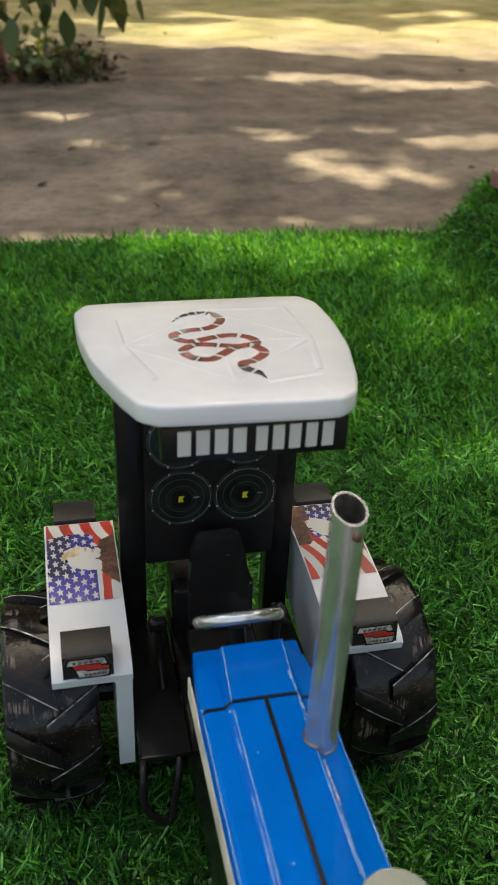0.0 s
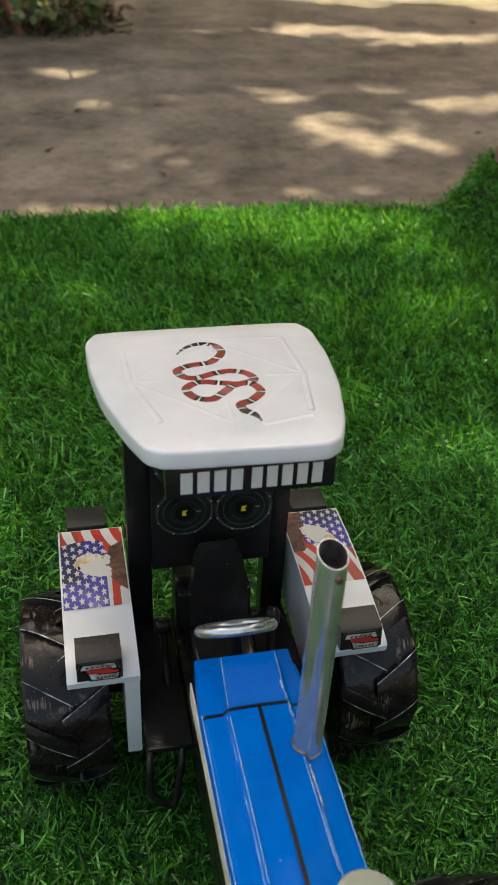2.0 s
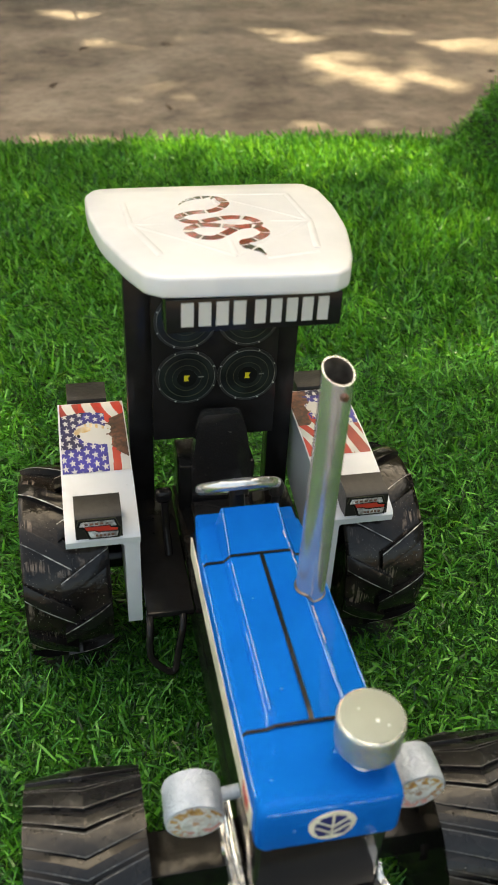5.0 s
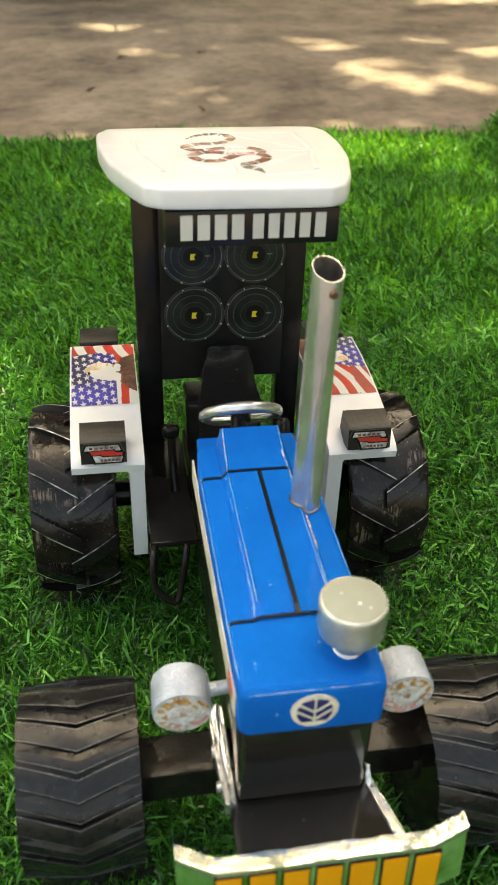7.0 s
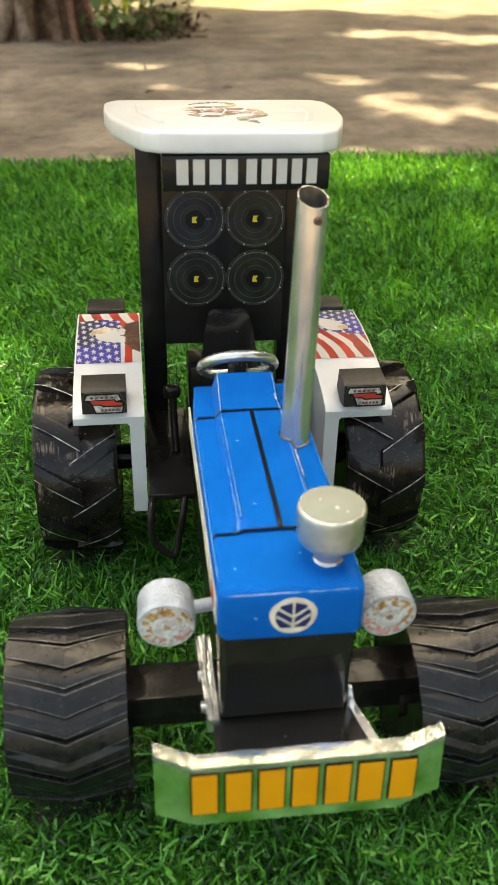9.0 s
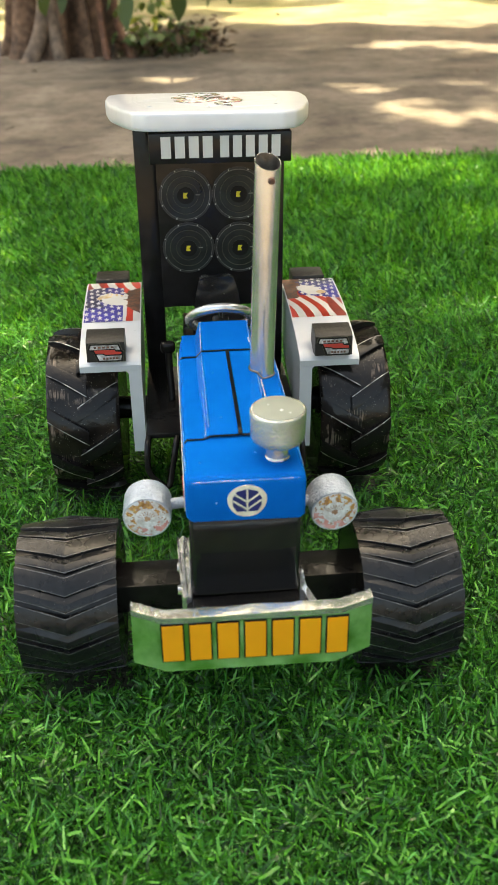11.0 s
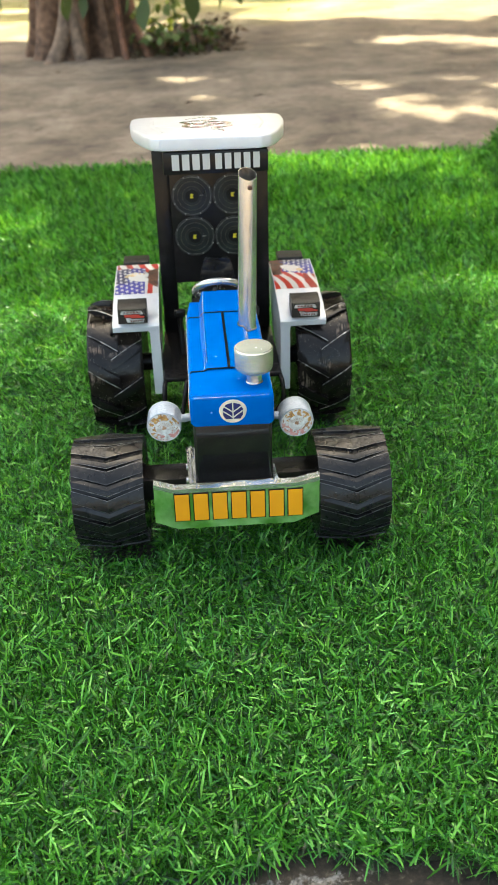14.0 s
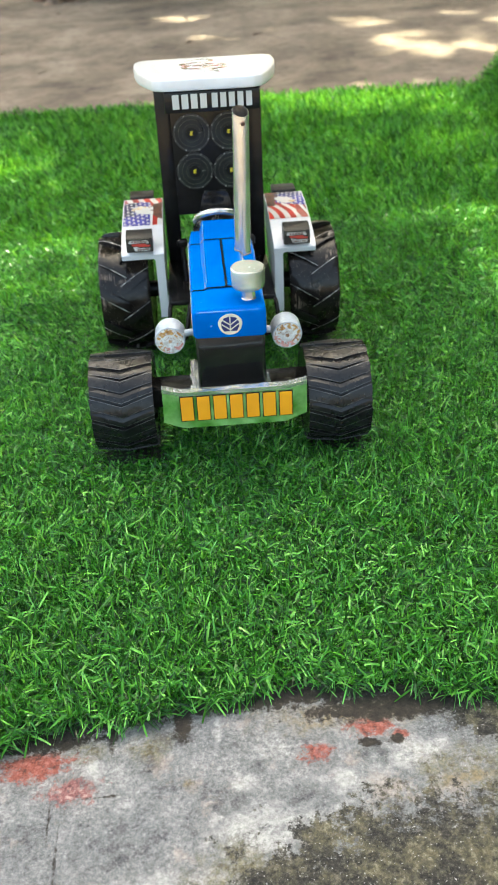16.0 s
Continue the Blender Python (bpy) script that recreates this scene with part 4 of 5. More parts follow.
    part("bracket", rod((x - s * 0.012, y + 0.014, z + 0.001), (s * 0.0405, y + 0.014, z + 0.003), 0.0042), PIPEWHITE, body)
    return body


headlight(-0.0695, 0.034, 0.1410, -1)
headlight(0.0675, 0.031, 0.1395, 1)

# bumper: bent green plate with foil-covered top edge
def bumper():
    top = [(-0.081, -0.0440, 0.1222), (-0.060, -0.0555, 0.1228), (0.057, -0.0560, 0.1232), (0.080, -0.0480, 0.1232)]
    low = [(-0.081, -0.0535, 0.0850), (-0.059, -0.0580, 0.0790), (0.054, -0.0590, 0.0790), (0.079, -0.0545, 0.0860)]
    bm = bmesh.new()
    T = [Vector(p) for p in top]
    L = [Vector(p) for p in low]
    back = Vector((0, 0.006, 0))
    f = [[bm.verts.new(p) for p in row] for row in (T, L, [p + back for p in L], [p + back for p in T])]
    for a in range(4):
        A, B = f[a], f[(a + 1) % 4]
        for i in range(3):
            bm.faces.new((A[i], A[i + 1], B[i + 1], B[i]))
    bm.faces.new([r[0] for r in f]), bm.faces.new([r[-1] for r in f])
    ob = part("bumper", bm, GREEN, tractor, "bent green reflective bumper plate with orange lettering bars", bevel=0.0006)
    # crumpled foil folded over the top edge
    rng = random.Random(5)
    foil = bmesh.new()
    rows = []
    n = 54
    for k in range(n + 1):
        t = k / n * 3
        i = min(int(t), 2)
        p = T[i].lerp(T[i + 1], t - i)
        j = lambda s: Vector((rng.uniform(-s, s) * 0.3, rng.uniform(-s, s), rng.uniform(-s, s)))
        rows.append([foil.verts.new(q) for q in (p + Vector((0, -0.0011, -0.0035)) + j(0.0002), p + Vector((0, -0.0012, 0.0010)) + j(0.0002),
                                                 p + Vector((0, 0.0040, 0.0016)) + j(0.0002), p + Vector((0, 0.0078, 0.0012)) + j(0.0004), p + Vector((0, 0.0082, -0.0030)) + j(0.0003))])
    for A, B in zip(rows, rows[1:]):
        for c in range(4):
            foil.faces.new((A[c], A[c + 1], B[c + 1], B[c]))
        foil.faces.new((A[4], A[0], B[0], B[4]))
    foil.faces.new(rows[0]), foil.faces.new(rows[-1])
    part("foil_edge", foil, FOILEDGE, ob, "crumpled silver foil folded over the edge")
    # seven letter-sized bars with black rims
    x0, x1, gap = -0.0610, 0.0620, 0.0046
    w = (x1 - x0 - 6 * gap) / 7
    for k in range(7):
        xa = x0 + k * (w + gap)
        t = (xa + w / 2 + 0.06) / 0.12
        zc = 0.1035 - 0.0004 * k * 0.5
        m = upright(xa + w / 2, -0.0570 - 0.0006 * t, zc) @ Matrix.Rotation(radians(-3), 4, "X")
        h = 0.0145
        part("lettering_rim", slab([(-w / 2 - 0.0009, -h - 0.001), (w / 2 + 0.0009, -h - 0.001), (w / 2 + 0.0009, h + 0.001), (-w / 2 - 0.0009, h + 0.001)], -0.001, 0.0008, m=m), INKBLACK, ob, smooth=False)
        part("lettering_bar", slab([(-w / 2, -h), (w / 2, -h), (w / 2, h), (-w / 2, h)], 0.0006, 0.0014, m=m), ORANGE, ob, "orange bar with a black rim", smooth=False)
    return ob


bumper()
# foil brackets at both sides of the plate
def foil_piece(pts, thick, seed):
    rng = random.Random(seed)
    bm = slab(pts, 0, thick)
    bmesh.ops.subdivide_edges(bm, edges=bm.edges[:], cuts=4, use_grid_fill=True)
    for v in bm.verts:
        v.co += Vector((rng.uniform(-1, 1), rng.uniform(-1, 1), rng.uniform(-1, 1))) * 0.00035
    return bm


bm = bmesh.new()
rf = random.Random(3)
front, rear = [], []
for r in range(15):
    t = r / 14
    yy, xl, w = 0.006 + 0.074 * t, -0.0472 - 0.0026 * t, 0.0070 + 0.0030 * t
    front.append([bm.verts.new((xl + w * c / 8, yy, 0.0885 + 0.0012 * math.cos(c * 1.35 + 0.9 * math.sin(3.1 * t)) + rf.uniform(-0.0003, 0.0003))) for c in range(9)])
    rear.append([bm.verts.new((xl + w * c / 8, yy, 0.0780)) for c in range(9)])
for G in (front, rear):
    for A, B in zip(G, G[1:]):
        for c in range(8):
            bm.faces.new((A[c], A[c + 1], B[c + 1], B[c]))
for c in (0, 8):
    for r in range(14):
        bm.faces.new((front[r][c], front[r + 1][c], rear[r + 1][c], rear[r][c]))
for r in (0, 14):
    for c in range(8):
        bm.faces.new((front[r][c], front[r][c + 1], rear[r][c + 1], rear[r][c]))
br = part("side_bracket", bm, BRIGHTFOIL, tractor, "crumpled bright foil bracket")
for yy in (0.022, 0.048):
    part("bolt", rod((-0.0470, yy, 0.0825), (-0.0502, yy, 0.0825), 0.0042, 0.0036, seg=18), CHROME, br)
bm = foil_piece([(0.0405, 0.014), (0.0530, -0.046), (0.0612, -0.046), (0.0440, 0.018)], 0.003, 6)
bmesh.ops.transform(bm, matrix=Matrix.Translation((0, 0, 0.0845)), verts=bm.verts)
part("foil_flap", bm, BRIGHTFOIL, tractor, "crumpled silver foil along the plate's edge")

bm = foil_piece([(0.0, 0.0), (0.0062, 0.0), (0.0036, 0.008), (0.0020, 0.017), (0.0, 0.018)], 0.003, 9)
bmesh.ops.transform(bm, matrix=Matrix.Translation((0.0402, 0.0125, 0.0850)) @ Matrix.Rotation(radians(90), 4, "X"), verts=bm.verts)
part("foil_upright", bm, BRIGHTFOIL, tractor, "crumpled silver foil at the radiator's corner")

# steering wheel and column, lever, seat
tilt = Matrix.Translation((0.000, 0.273, 0.1945)) @ Matrix.Rotation(radians(-42), 4, "X")
ring = [tilt @ Vector((0.0288 * math.cos(a), 0.0288 * math.sin(a), 0.0001 * math.sin(3 * a))) for a in [2 * math.pi * k / 48 for k in range(48)]]
steer = part("steering_wheel", tube(ring, 0.0046, closed=True, seg=12), SILVERRING, tractor, "silver steering wheel ring")
spoke = bmesh.new()
for a in (0.5, 2.6, 4.7):
    tube([tilt @ Vector((0, 0, -0.004)), tilt @ Vector((0.029 * math.cos(a), 0.029 * math.sin(a), -0.001))], 0.0022, bm=spoke)
part("spoke", spoke, FOIL, steer)
part("hub", rod(tilt @ Vector((0, 0, -0.007)), tilt @ Vector((0, 0, 0.001)), 0.008), BLACK, steer)
part("steering_column", rod((-0.002, 0.258, 0.165), (-0.002, 0.270, 0.194), 0.0064), BLACK, tractor)
part("dashboard", box(-0.030, 0.030, 0.2505, 0.262, 0.095, 0.176), DULL, tractor, bevel=0.002)
seat = new("seat")
seat.parent = tractor
m = Matrix.Translation((0.002, 0.350, 0.135)) @ Matrix.Rotation(radians(90 - 6), 4, "X")
part("backrest", slab([(-0.0265, -0.030), (0.0265, -0.030), (0.0262, 0.020), (0.0215, 0.055), (0.0175, 0.068), (0.0130, 0.0705), (-0.0130, 0.0705), (-0.0175, 0.068), (-0.0215, 0.055), (-0.0262, 0.020)], -0.012, 0.0, m=m),
     TAPE, seat, "black upright seat back", bevel=0.003, segments=3)
part("cushion", box(-0.027, 0.029, 0.295, 0.347, 0.104, 0.124), BLACK, seat, bevel=0.005, segments=3)
lever = part("gear_lever", tube(spline([(-0.049, 0.318, 0.088), (-0.050, 0.330, 0.110), (-0.0505, 0.336, 0.134)]), 0.0036), BLACK, tractor)
part("knob", box(-0.0585, -0.0435, 0.3330, 0.3440, 0.1330, 0.1450), BLACK, lever, bevel=0.004, segments=3)
lever = part("gear_lever", tube(spline([(0.046, 0.318, 0.090), (0.047, 0.330, 0.110), (0.0475, 0.334, 0.134)]), 0.0036), BLACK, tractor)
part("knob", lathe([(0.003, -0.008), (0.0065, -0.005), (0.007, 0.004), (0.005, 0.008), (0.002, 0.0095)], (0, 0.25, 1), (0.0477, 0.335, 0.138), 20), BLACK, lever)
for s in (-1, 1):
    part("footboard", box(min(s * 0.0365, s * 0.0755), max(s * 0.0365, s * 0.0755), 0.250, 0.400, 0.082, 0.0885), BLACK, tractor, bevel=0.002)
    part("step_rail", tube(spline([(s * 0.0725, 0.256, 0.084), (s * 0.0745, 0.240, 0.080), (s * 0.0748, 0.233, 0.058), (s * 0.0665, 0.230, 0.046), (s * 0.0565, 0.230, 0.040),
                                   (s * 0.0520, 0.236, 0.056), (s * 0.0475, 0.243, 0.078), (s * 0.0455, 0.256, 0.084)], 5), 0.0031), BLACK, tractor, "bent black foot step")
part("rear_box", box(-0.034, 0.034, 0.362, 0.405, 0.088, 0.150), DULL, tractor, bevel=0.003)

# cab: two posts, loudspeaker board, name board, roof
for s in (-1, 1):
    part("cab_post", box(min(s * 0.0525, s * 0.0740), max(s * 0.0525, s * 0.0740), 0.3972, 0.416, 0.060, 0.3560), BLACK, tractor, "glossy black upright post", bevel=0.0015)
board = part("speaker_board", box(-0.0535, 0.0540, 0.3845, 0.3970, 0.164, 0.3570), BLACK, tractor, "black board with four printed loudspeakers", bevel=0.001)


def disc_on_board(name, r, mat, parent, x, z, low, high, seg=40, label=""):
    return part(name, slab([(r * math.cos(2 * math.pi * k / seg), r * math.sin(2 * math.pi * k / seg)) for k in range(seg)], low, high, m=upright(x, 0.3845, z)), mat, parent, label)


for sx, sz in ((-0.0255, 0.2810), (0.0270, 0.2810), (-0.0245, 0.2275), (0.0280, 0.2265)):
    sp = disc_on_board("loudspeaker", 0.0262, RING, board, sx, sz, 0.0, 0.0006, 56, "round black loudspeaker with a yellow mark")
    disc_on_board("surround", 0.0240, CONE, sp, sx, sz, 0.0004, 0.0010, 48)
    disc_on_board("rim_ring", 0.0188, RING, sp, sx, sz, 0.0008, 0.0013, 40)
    disc_on_board("cone", 0.0180, CONE, sp, sx, sz, 0.0010, 0.0016, 40)
    for name, r0, r1, mat_, h in (("chrome_line", 0.0237, 0.0241, EDGELINE, 0.0013), ("gasket_line", 0.0184, 0.0187, OLIVE, 0.0019), ("inner_line", 0.0122, 0.0125, OLIVE, 0.0019)):
        ann = bmesh.new()
        m_ = upright(sx, 0.3845, sz)
        loops = [[ann.verts.new(m_ @ Vector((r * math.cos(2 * math.pi * k / 48), r * math.sin(2 * math.pi * k / 48), z_))) for k in range(48)] for r, z_ in ((r0, h), (r1, h), (r1, h - 0.0006), (r0, h - 0.0006))]
        for A, B in zip(loops, loops[1:] + loops[:1]):
            for k in range(48):
                ann.faces.new((A[k], A[(k + 1) % 48], B[(k + 1) % 48], B[k]))
        part(name, ann, mat_, sp)
    disc_on_board("dust_cap", 0.0085, INKBLACK, sp, sx, sz, 0.0014, 0.0020, 24)
    screws = bmesh.new()
    for k in range(8):
        a = 2 * math.pi * (k + 0.5) / 8
        slab([(0.0251 * math.cos(a) + 0.0007 * math.cos(b), 0.0251 * math.sin(a) + 0.0007 * math.sin(b)) for b in [2 * math.pi * j / 6 for j in range(6)]], 0.0005, 0.0011,
             bm=screws, m=upright(sx, 0.3845, sz))
    part("screw_ring", screws, WHITEVINYL, sp, smooth=False)
    part("mark", slab([(-0.0024, -0.0027), (0.0021, -0.0027), (0.0008, 0.0), (0.0026, 0.0027), (-0.0019, 0.0027)], 0.0018, 0.0024, m=upright(sx - 0.0002, 0.3845, sz)), YELLOW, sp, "small yellow mark", smooth=False)
    part("tag", slab([(-0.0022, -0.0005), (0.0022, -0.0005), (0.0022, 0.0005), (-0.0022, 0.0005)], 0.0015, 0.0020, m=upright(sx + 0.0122, 0.3845, sz + 0.0004)), EDGELINE, sp, smooth=False)

SY = 0.2575
name_board = part("name_board", box(-0.0565, 0.0620, SY, SY + 0.026, 0.3400, 0.3645), BLACK, tractor, "glossy black board with white lettering bars", bevel=0.001)
x0, x1 = -0.0465, 0.0525
spans = []
for a, b, n in ((0.0, 0.432, 4), (0.494, 1.0, 5)):
    g = 0.034
    w = (b - a - g * (n - 1)) / n
    spans += [(a + k * (w + g), a + k * (w + g) + w) for k in range(n)]
for a, b in spans:
    xa, xb = x0 + a * (x1 - x0), x0 + b * (x1 - x0)
    part("lettering_bar", box(xa, xb, SY - 0.0007, SY + 0.0004, 0.3448, 0.3620), WHITEVINYL, name_board, "white bar", smooth=False)


def roof():
    half = [(0.054, 0.2500), (0.0665, 0.2600), (0.0760, 0.2870), (0.0890, 0.3440), (0.0950, 0.4000), (0.0955, 0.4470), (0.0860, 0.4670)]
    outline = half + [(-x - 0.003, y + 0.005 if y < 0.3 else y) for x, y in reversed(half)]
    pts = outline
    for _ in range(3):
        pts = [((1 - f) * a[0] + f * b[0], (1 - f) * a[1] + f * b[1]) for a, b in zip(pts, pts[1:] + pts[:1]) for f in (0.12, 0.88)]
    bm = bmesh.new()
    cx, cy = 0.0, 0.36
    rings = []
    for scale_, z in ((0.975, 0.3660), (0.990, 0.3664), (0.9975, 0.3676), (1.0, 0.3692), (1.0, 0.3779), (0.9968, 0.3794), (0.990, 0.3804), (0.977, 0.3811), (0.80, 0.3818), (0.5, 0.3826), (0.2, 0.3830)):
        rings.append([bm.verts.new((cx + (x - cx) * scale_, cy + (y - cy) * scale_, z - 0.085 * (cy + (y - cy) * scale_ - 0.26))) for x, y in pts])
    for A, B in zip(rings, rings[1:]):
        for k in range(len(A)):
            bm.faces.new((A[k], A[(k + 1) % len(A)], B[(k + 1) % len(A)], B[k]))
    bm.faces.new(rings[0]), bm.faces.new(rings[-1])
    return part("roof", bm, WHITE, tractor, "white painted cab roof with a banded ribbon motif")


roof_part = roof()


def roof_z(x, y):
    s = max(abs(x) / 0.095, abs(y - 0.36) / 0.108)
    return 0.3830 - 0.085 * (y - 0.26) - 0.0012 * min(s, 1.0) ** 1.5


def roof_line(a, b):
    """A soft raised seam on the roof: only the top of a buried round."""
    pts = []
    for k in range(9):
        x, y = a[0] + (b[0] - a[0]) * k / 8, a[1] + (b[1] - a[1]) * k / 8
        pts.append((x, y, roof_z(x, y) - 0.0046))
    part("seam", tube(pts, 0.0050, seg=36), WHITE, roof_part)


L_, R_, F_, B_ = (-0.069, 0.362), (0.064, 0.357), (-0.005, 0.286), (0.003, 0.427)
for a, b in ((L_, F_), (F_, R_), (R_, B_), (B_, L_), (L_, (-0.0545, 0.295)), (L_, (-0.070, 0.417)), (R_, (0.053, 0.296)), (R_, (0.063, 0.430)), ((0.063, 0.430), (-0.004, 0.434)), ((0.015, 0.281), (0.052, 0.290)), (B_, (0.001, 0.405)), (F_, (-0.004, 0.318)), (R_, (0.034, 0.358)), (L_, (-0.045, 0.360))):
    roof_line(a, b)

# banded ribbon motif on the roof
path = spline([(x, y, 0) for x, y in ((-0.028, 0.406), (-0.020, 0.418), (-0.008, 0.425), (0.005, 0.420), (0.008, 0.404), (-0.004, 0.387), (-0.021, 0.383), (-0.032, 0.375), (-0.028, 0.363), (-0.019, 0.360),
                                           (-0.004, 0.366), (0.009, 0.368), (0.020, 0.362), (0.023, 0.350), (0.010, 0.345), (-0.002, 0.348), (-0.019, 0.352), (-0.030, 0.342), (-0.025, 0.327), (-0.014, 0.323),
                                           (-0.005, 0.331), (0.007, 0.343), (0.019, 0.344), (0.024, 0.330), (0.014, 0.317), (0.005, 0.312), (0.006, 0.302), (0.012, 0.295), (0.0145, 0.286))], 10)
bm = bmesh.new()
rows, dist = [], [0.0]
for a, b in zip(path, path[1:]):
    dist.append(dist[-1] + (b - a).length)
total = dist[-1]
for i, p in enumerate(path):
    t = dist[i] / total
    d = (path[min(i + 1, len(path) - 1)] - path[max(i - 1, 0)]).normalized()
    w = 0.0034 * min(1.0, t / 0.12 + 0.15) * (1 if t < 0.93 else max(0.2, min(1.0, (1 - t) / 0.035)))
    side = Vector((-d.y, d.x, 0)) * w
    z = roof_z(p.x, p.y) + 0.0002 + 0.0003 * t
    rows.append([bm.verts.new((p.x + s * side.x, p.y + s * side.y, z + h)) for s, h in ((-1, -0.0006), (-1, 0.0002), (1, 0.0002), (1, -0.0006))])
for i, (A, B) in enumerate(zip(rows, rows[1:])):
    t = dist[i] / total
    k = int(dist[i] / 0.00185) % 9
    idx = (1, 2, 1)[k] if k < 3 else 0
    if t < 0.09 or t > 0.95:
        idx = 2 if k in (2, 6) and t < 0.98 else 1
    for c in range(4):
        bm.faces.new((A[c], A[(c + 1) % 4], B[(c + 1) % 4], B[c])).material_index = idx
bm.faces.new(rows[0]), bm.faces.new(rows[-1])
part("ribbon_motif", bm, [RIBBONRED, RIBBONBLACK, WHITEVINYL], roof_part, "winding red, black and white banded ribbon", smooth=False)

# fenders
FP = [(0.2770, 0.1490), (0.2800, 0.1525), (0.2950, 0.1580), (0.3150, 0.1630), (0.3400, 0.1675), (0.3700, 0.1715), (0.4000, 0.1735), (0.4300, 0.1735), (0.4390, 0.1730)]


def fender_z(y):
    for (a, za), (b, zb) in zip(FP, FP[1:]):
        if y <= b:
            return za + (zb - za) * max(0.0, (y - a) / (b - a))
    return FP[-1][1]


FLAG = [RED, WHITEVINYL, INKBLUE, BROWN, TAN, DARKRED, INKBLACK, INKNAVY]


def starred(u, v):
    """True inside one of the five-pointed stars of the field."""
    cu, cv = u * 8.5 + 1.2 * v, v * 9.0 - 0.8 * u
    cv += 0.5 * (math.floor(cu) % 2)
    du, dv = cu - math.floor(cu) - 0.5, cv - math.floor(cv) - 0.5
    a = abs((math.atan2(dv, du) - math.pi / 2 + math.pi / 5) % (2 * math.pi / 5) - math.pi / 5)
    r, tip, notch = math.hypot(du, dv), 0.46, 0.19
    px, py = notch * math.cos(math.pi / 5), notch * math.sin(math.pi / 5)
    return (r * math.cos(a) - tip) * py < r * math.sin(a) * (px - tip)


def print_tone(u, v, flip):
    """The printed sheet on a fender: waving stripes, starred field, a pale oval and a dark ragged patch. u: 0 at the outer edge; v: 0 at the front."""
    rag = 0.03 * math.sin(41 * v + 9 * u) + 0.02 * math.sin(83 * v) + 0.02 * math.sin(57 * u)
    if flip:
        if u + rag > 0.76 - 0.25 * (v - 0.6) and v > 0.42:
            return 3
        ex, ey = (u - 0.52) / 0.25, (v - 0.64 - 0.25 * (u - 0.5)) / 0.13
        if (u - 0.32) ** 2 / 0.008 + (v - 0.57) ** 2 / 0.0020 < 1:
            return 3 if (u - 0.40) ** 2 + (v - 0.62) ** 2 < 0.0008 else 4
        if ex * ex + ey * ey < 1 + 3 * rag:
            return 1
        if u + rag < 0.72 and v > 0.40 + 0.16 * u:
            return 1 if starred(u, v) else 2 if v < 0.90 else 7
        if u < 0.27 and v < 0.46:
            return 5 if math.sin(22 * (u - 0.5 * v)) > -0.6 else 1
        k = math.floor((u - 0.62 * v + 0.05 * math.sin(8 * v) + 0.7) * 7.0)
        return 0 if k % 2 else 1
    ex, ey = (u - 0.52) / 0.29, (v - 0.50 - 0.03 * math.sin(6 * u)) / 0.15
    if (u - 0.27) ** 2 + (v - 0.475) ** 2 < 0.0006:
        return 6
    if (u - 0.36) ** 2 / 0.012 + (v - 0.565) ** 2 / 0.0016 < 1 or (u - 0.25) ** 2 / 0.002 + (v - 0.53) ** 2 / 0.002 < 1:
        return 4
    if u + rag > 0.75 + 0.45 * max(0.0, 0.40 - v) and 0.22 - 0.5 * (u - 0.88) < v < 0.80 - 0.35 * (1 - u):
        return 3
    if ex * ex + ey * ey < 1 + 2.5 * rag:
        return 4 if ey > 0.55 and math.sin(70 * u) > 0.2 else 1
    if u < 0.69 and v < 0.79 + 0.05 * math.sin(4 * u):
        if starred(u, v):
            return 1
        return 7 if u < 0.30 + 0.08 * math.sin(9 * v) and v > 0.30 else 2
    if v < 0.40:
        return 0 if 0.75 < u - 0.05 * v < 0.87 else 1
    k = math.floor((u + 0.58 * v + 0.04 * math.sin(9 * v)) * 6.4)
    return (5 if u < 0.30 else 0) if k % 2 else 1


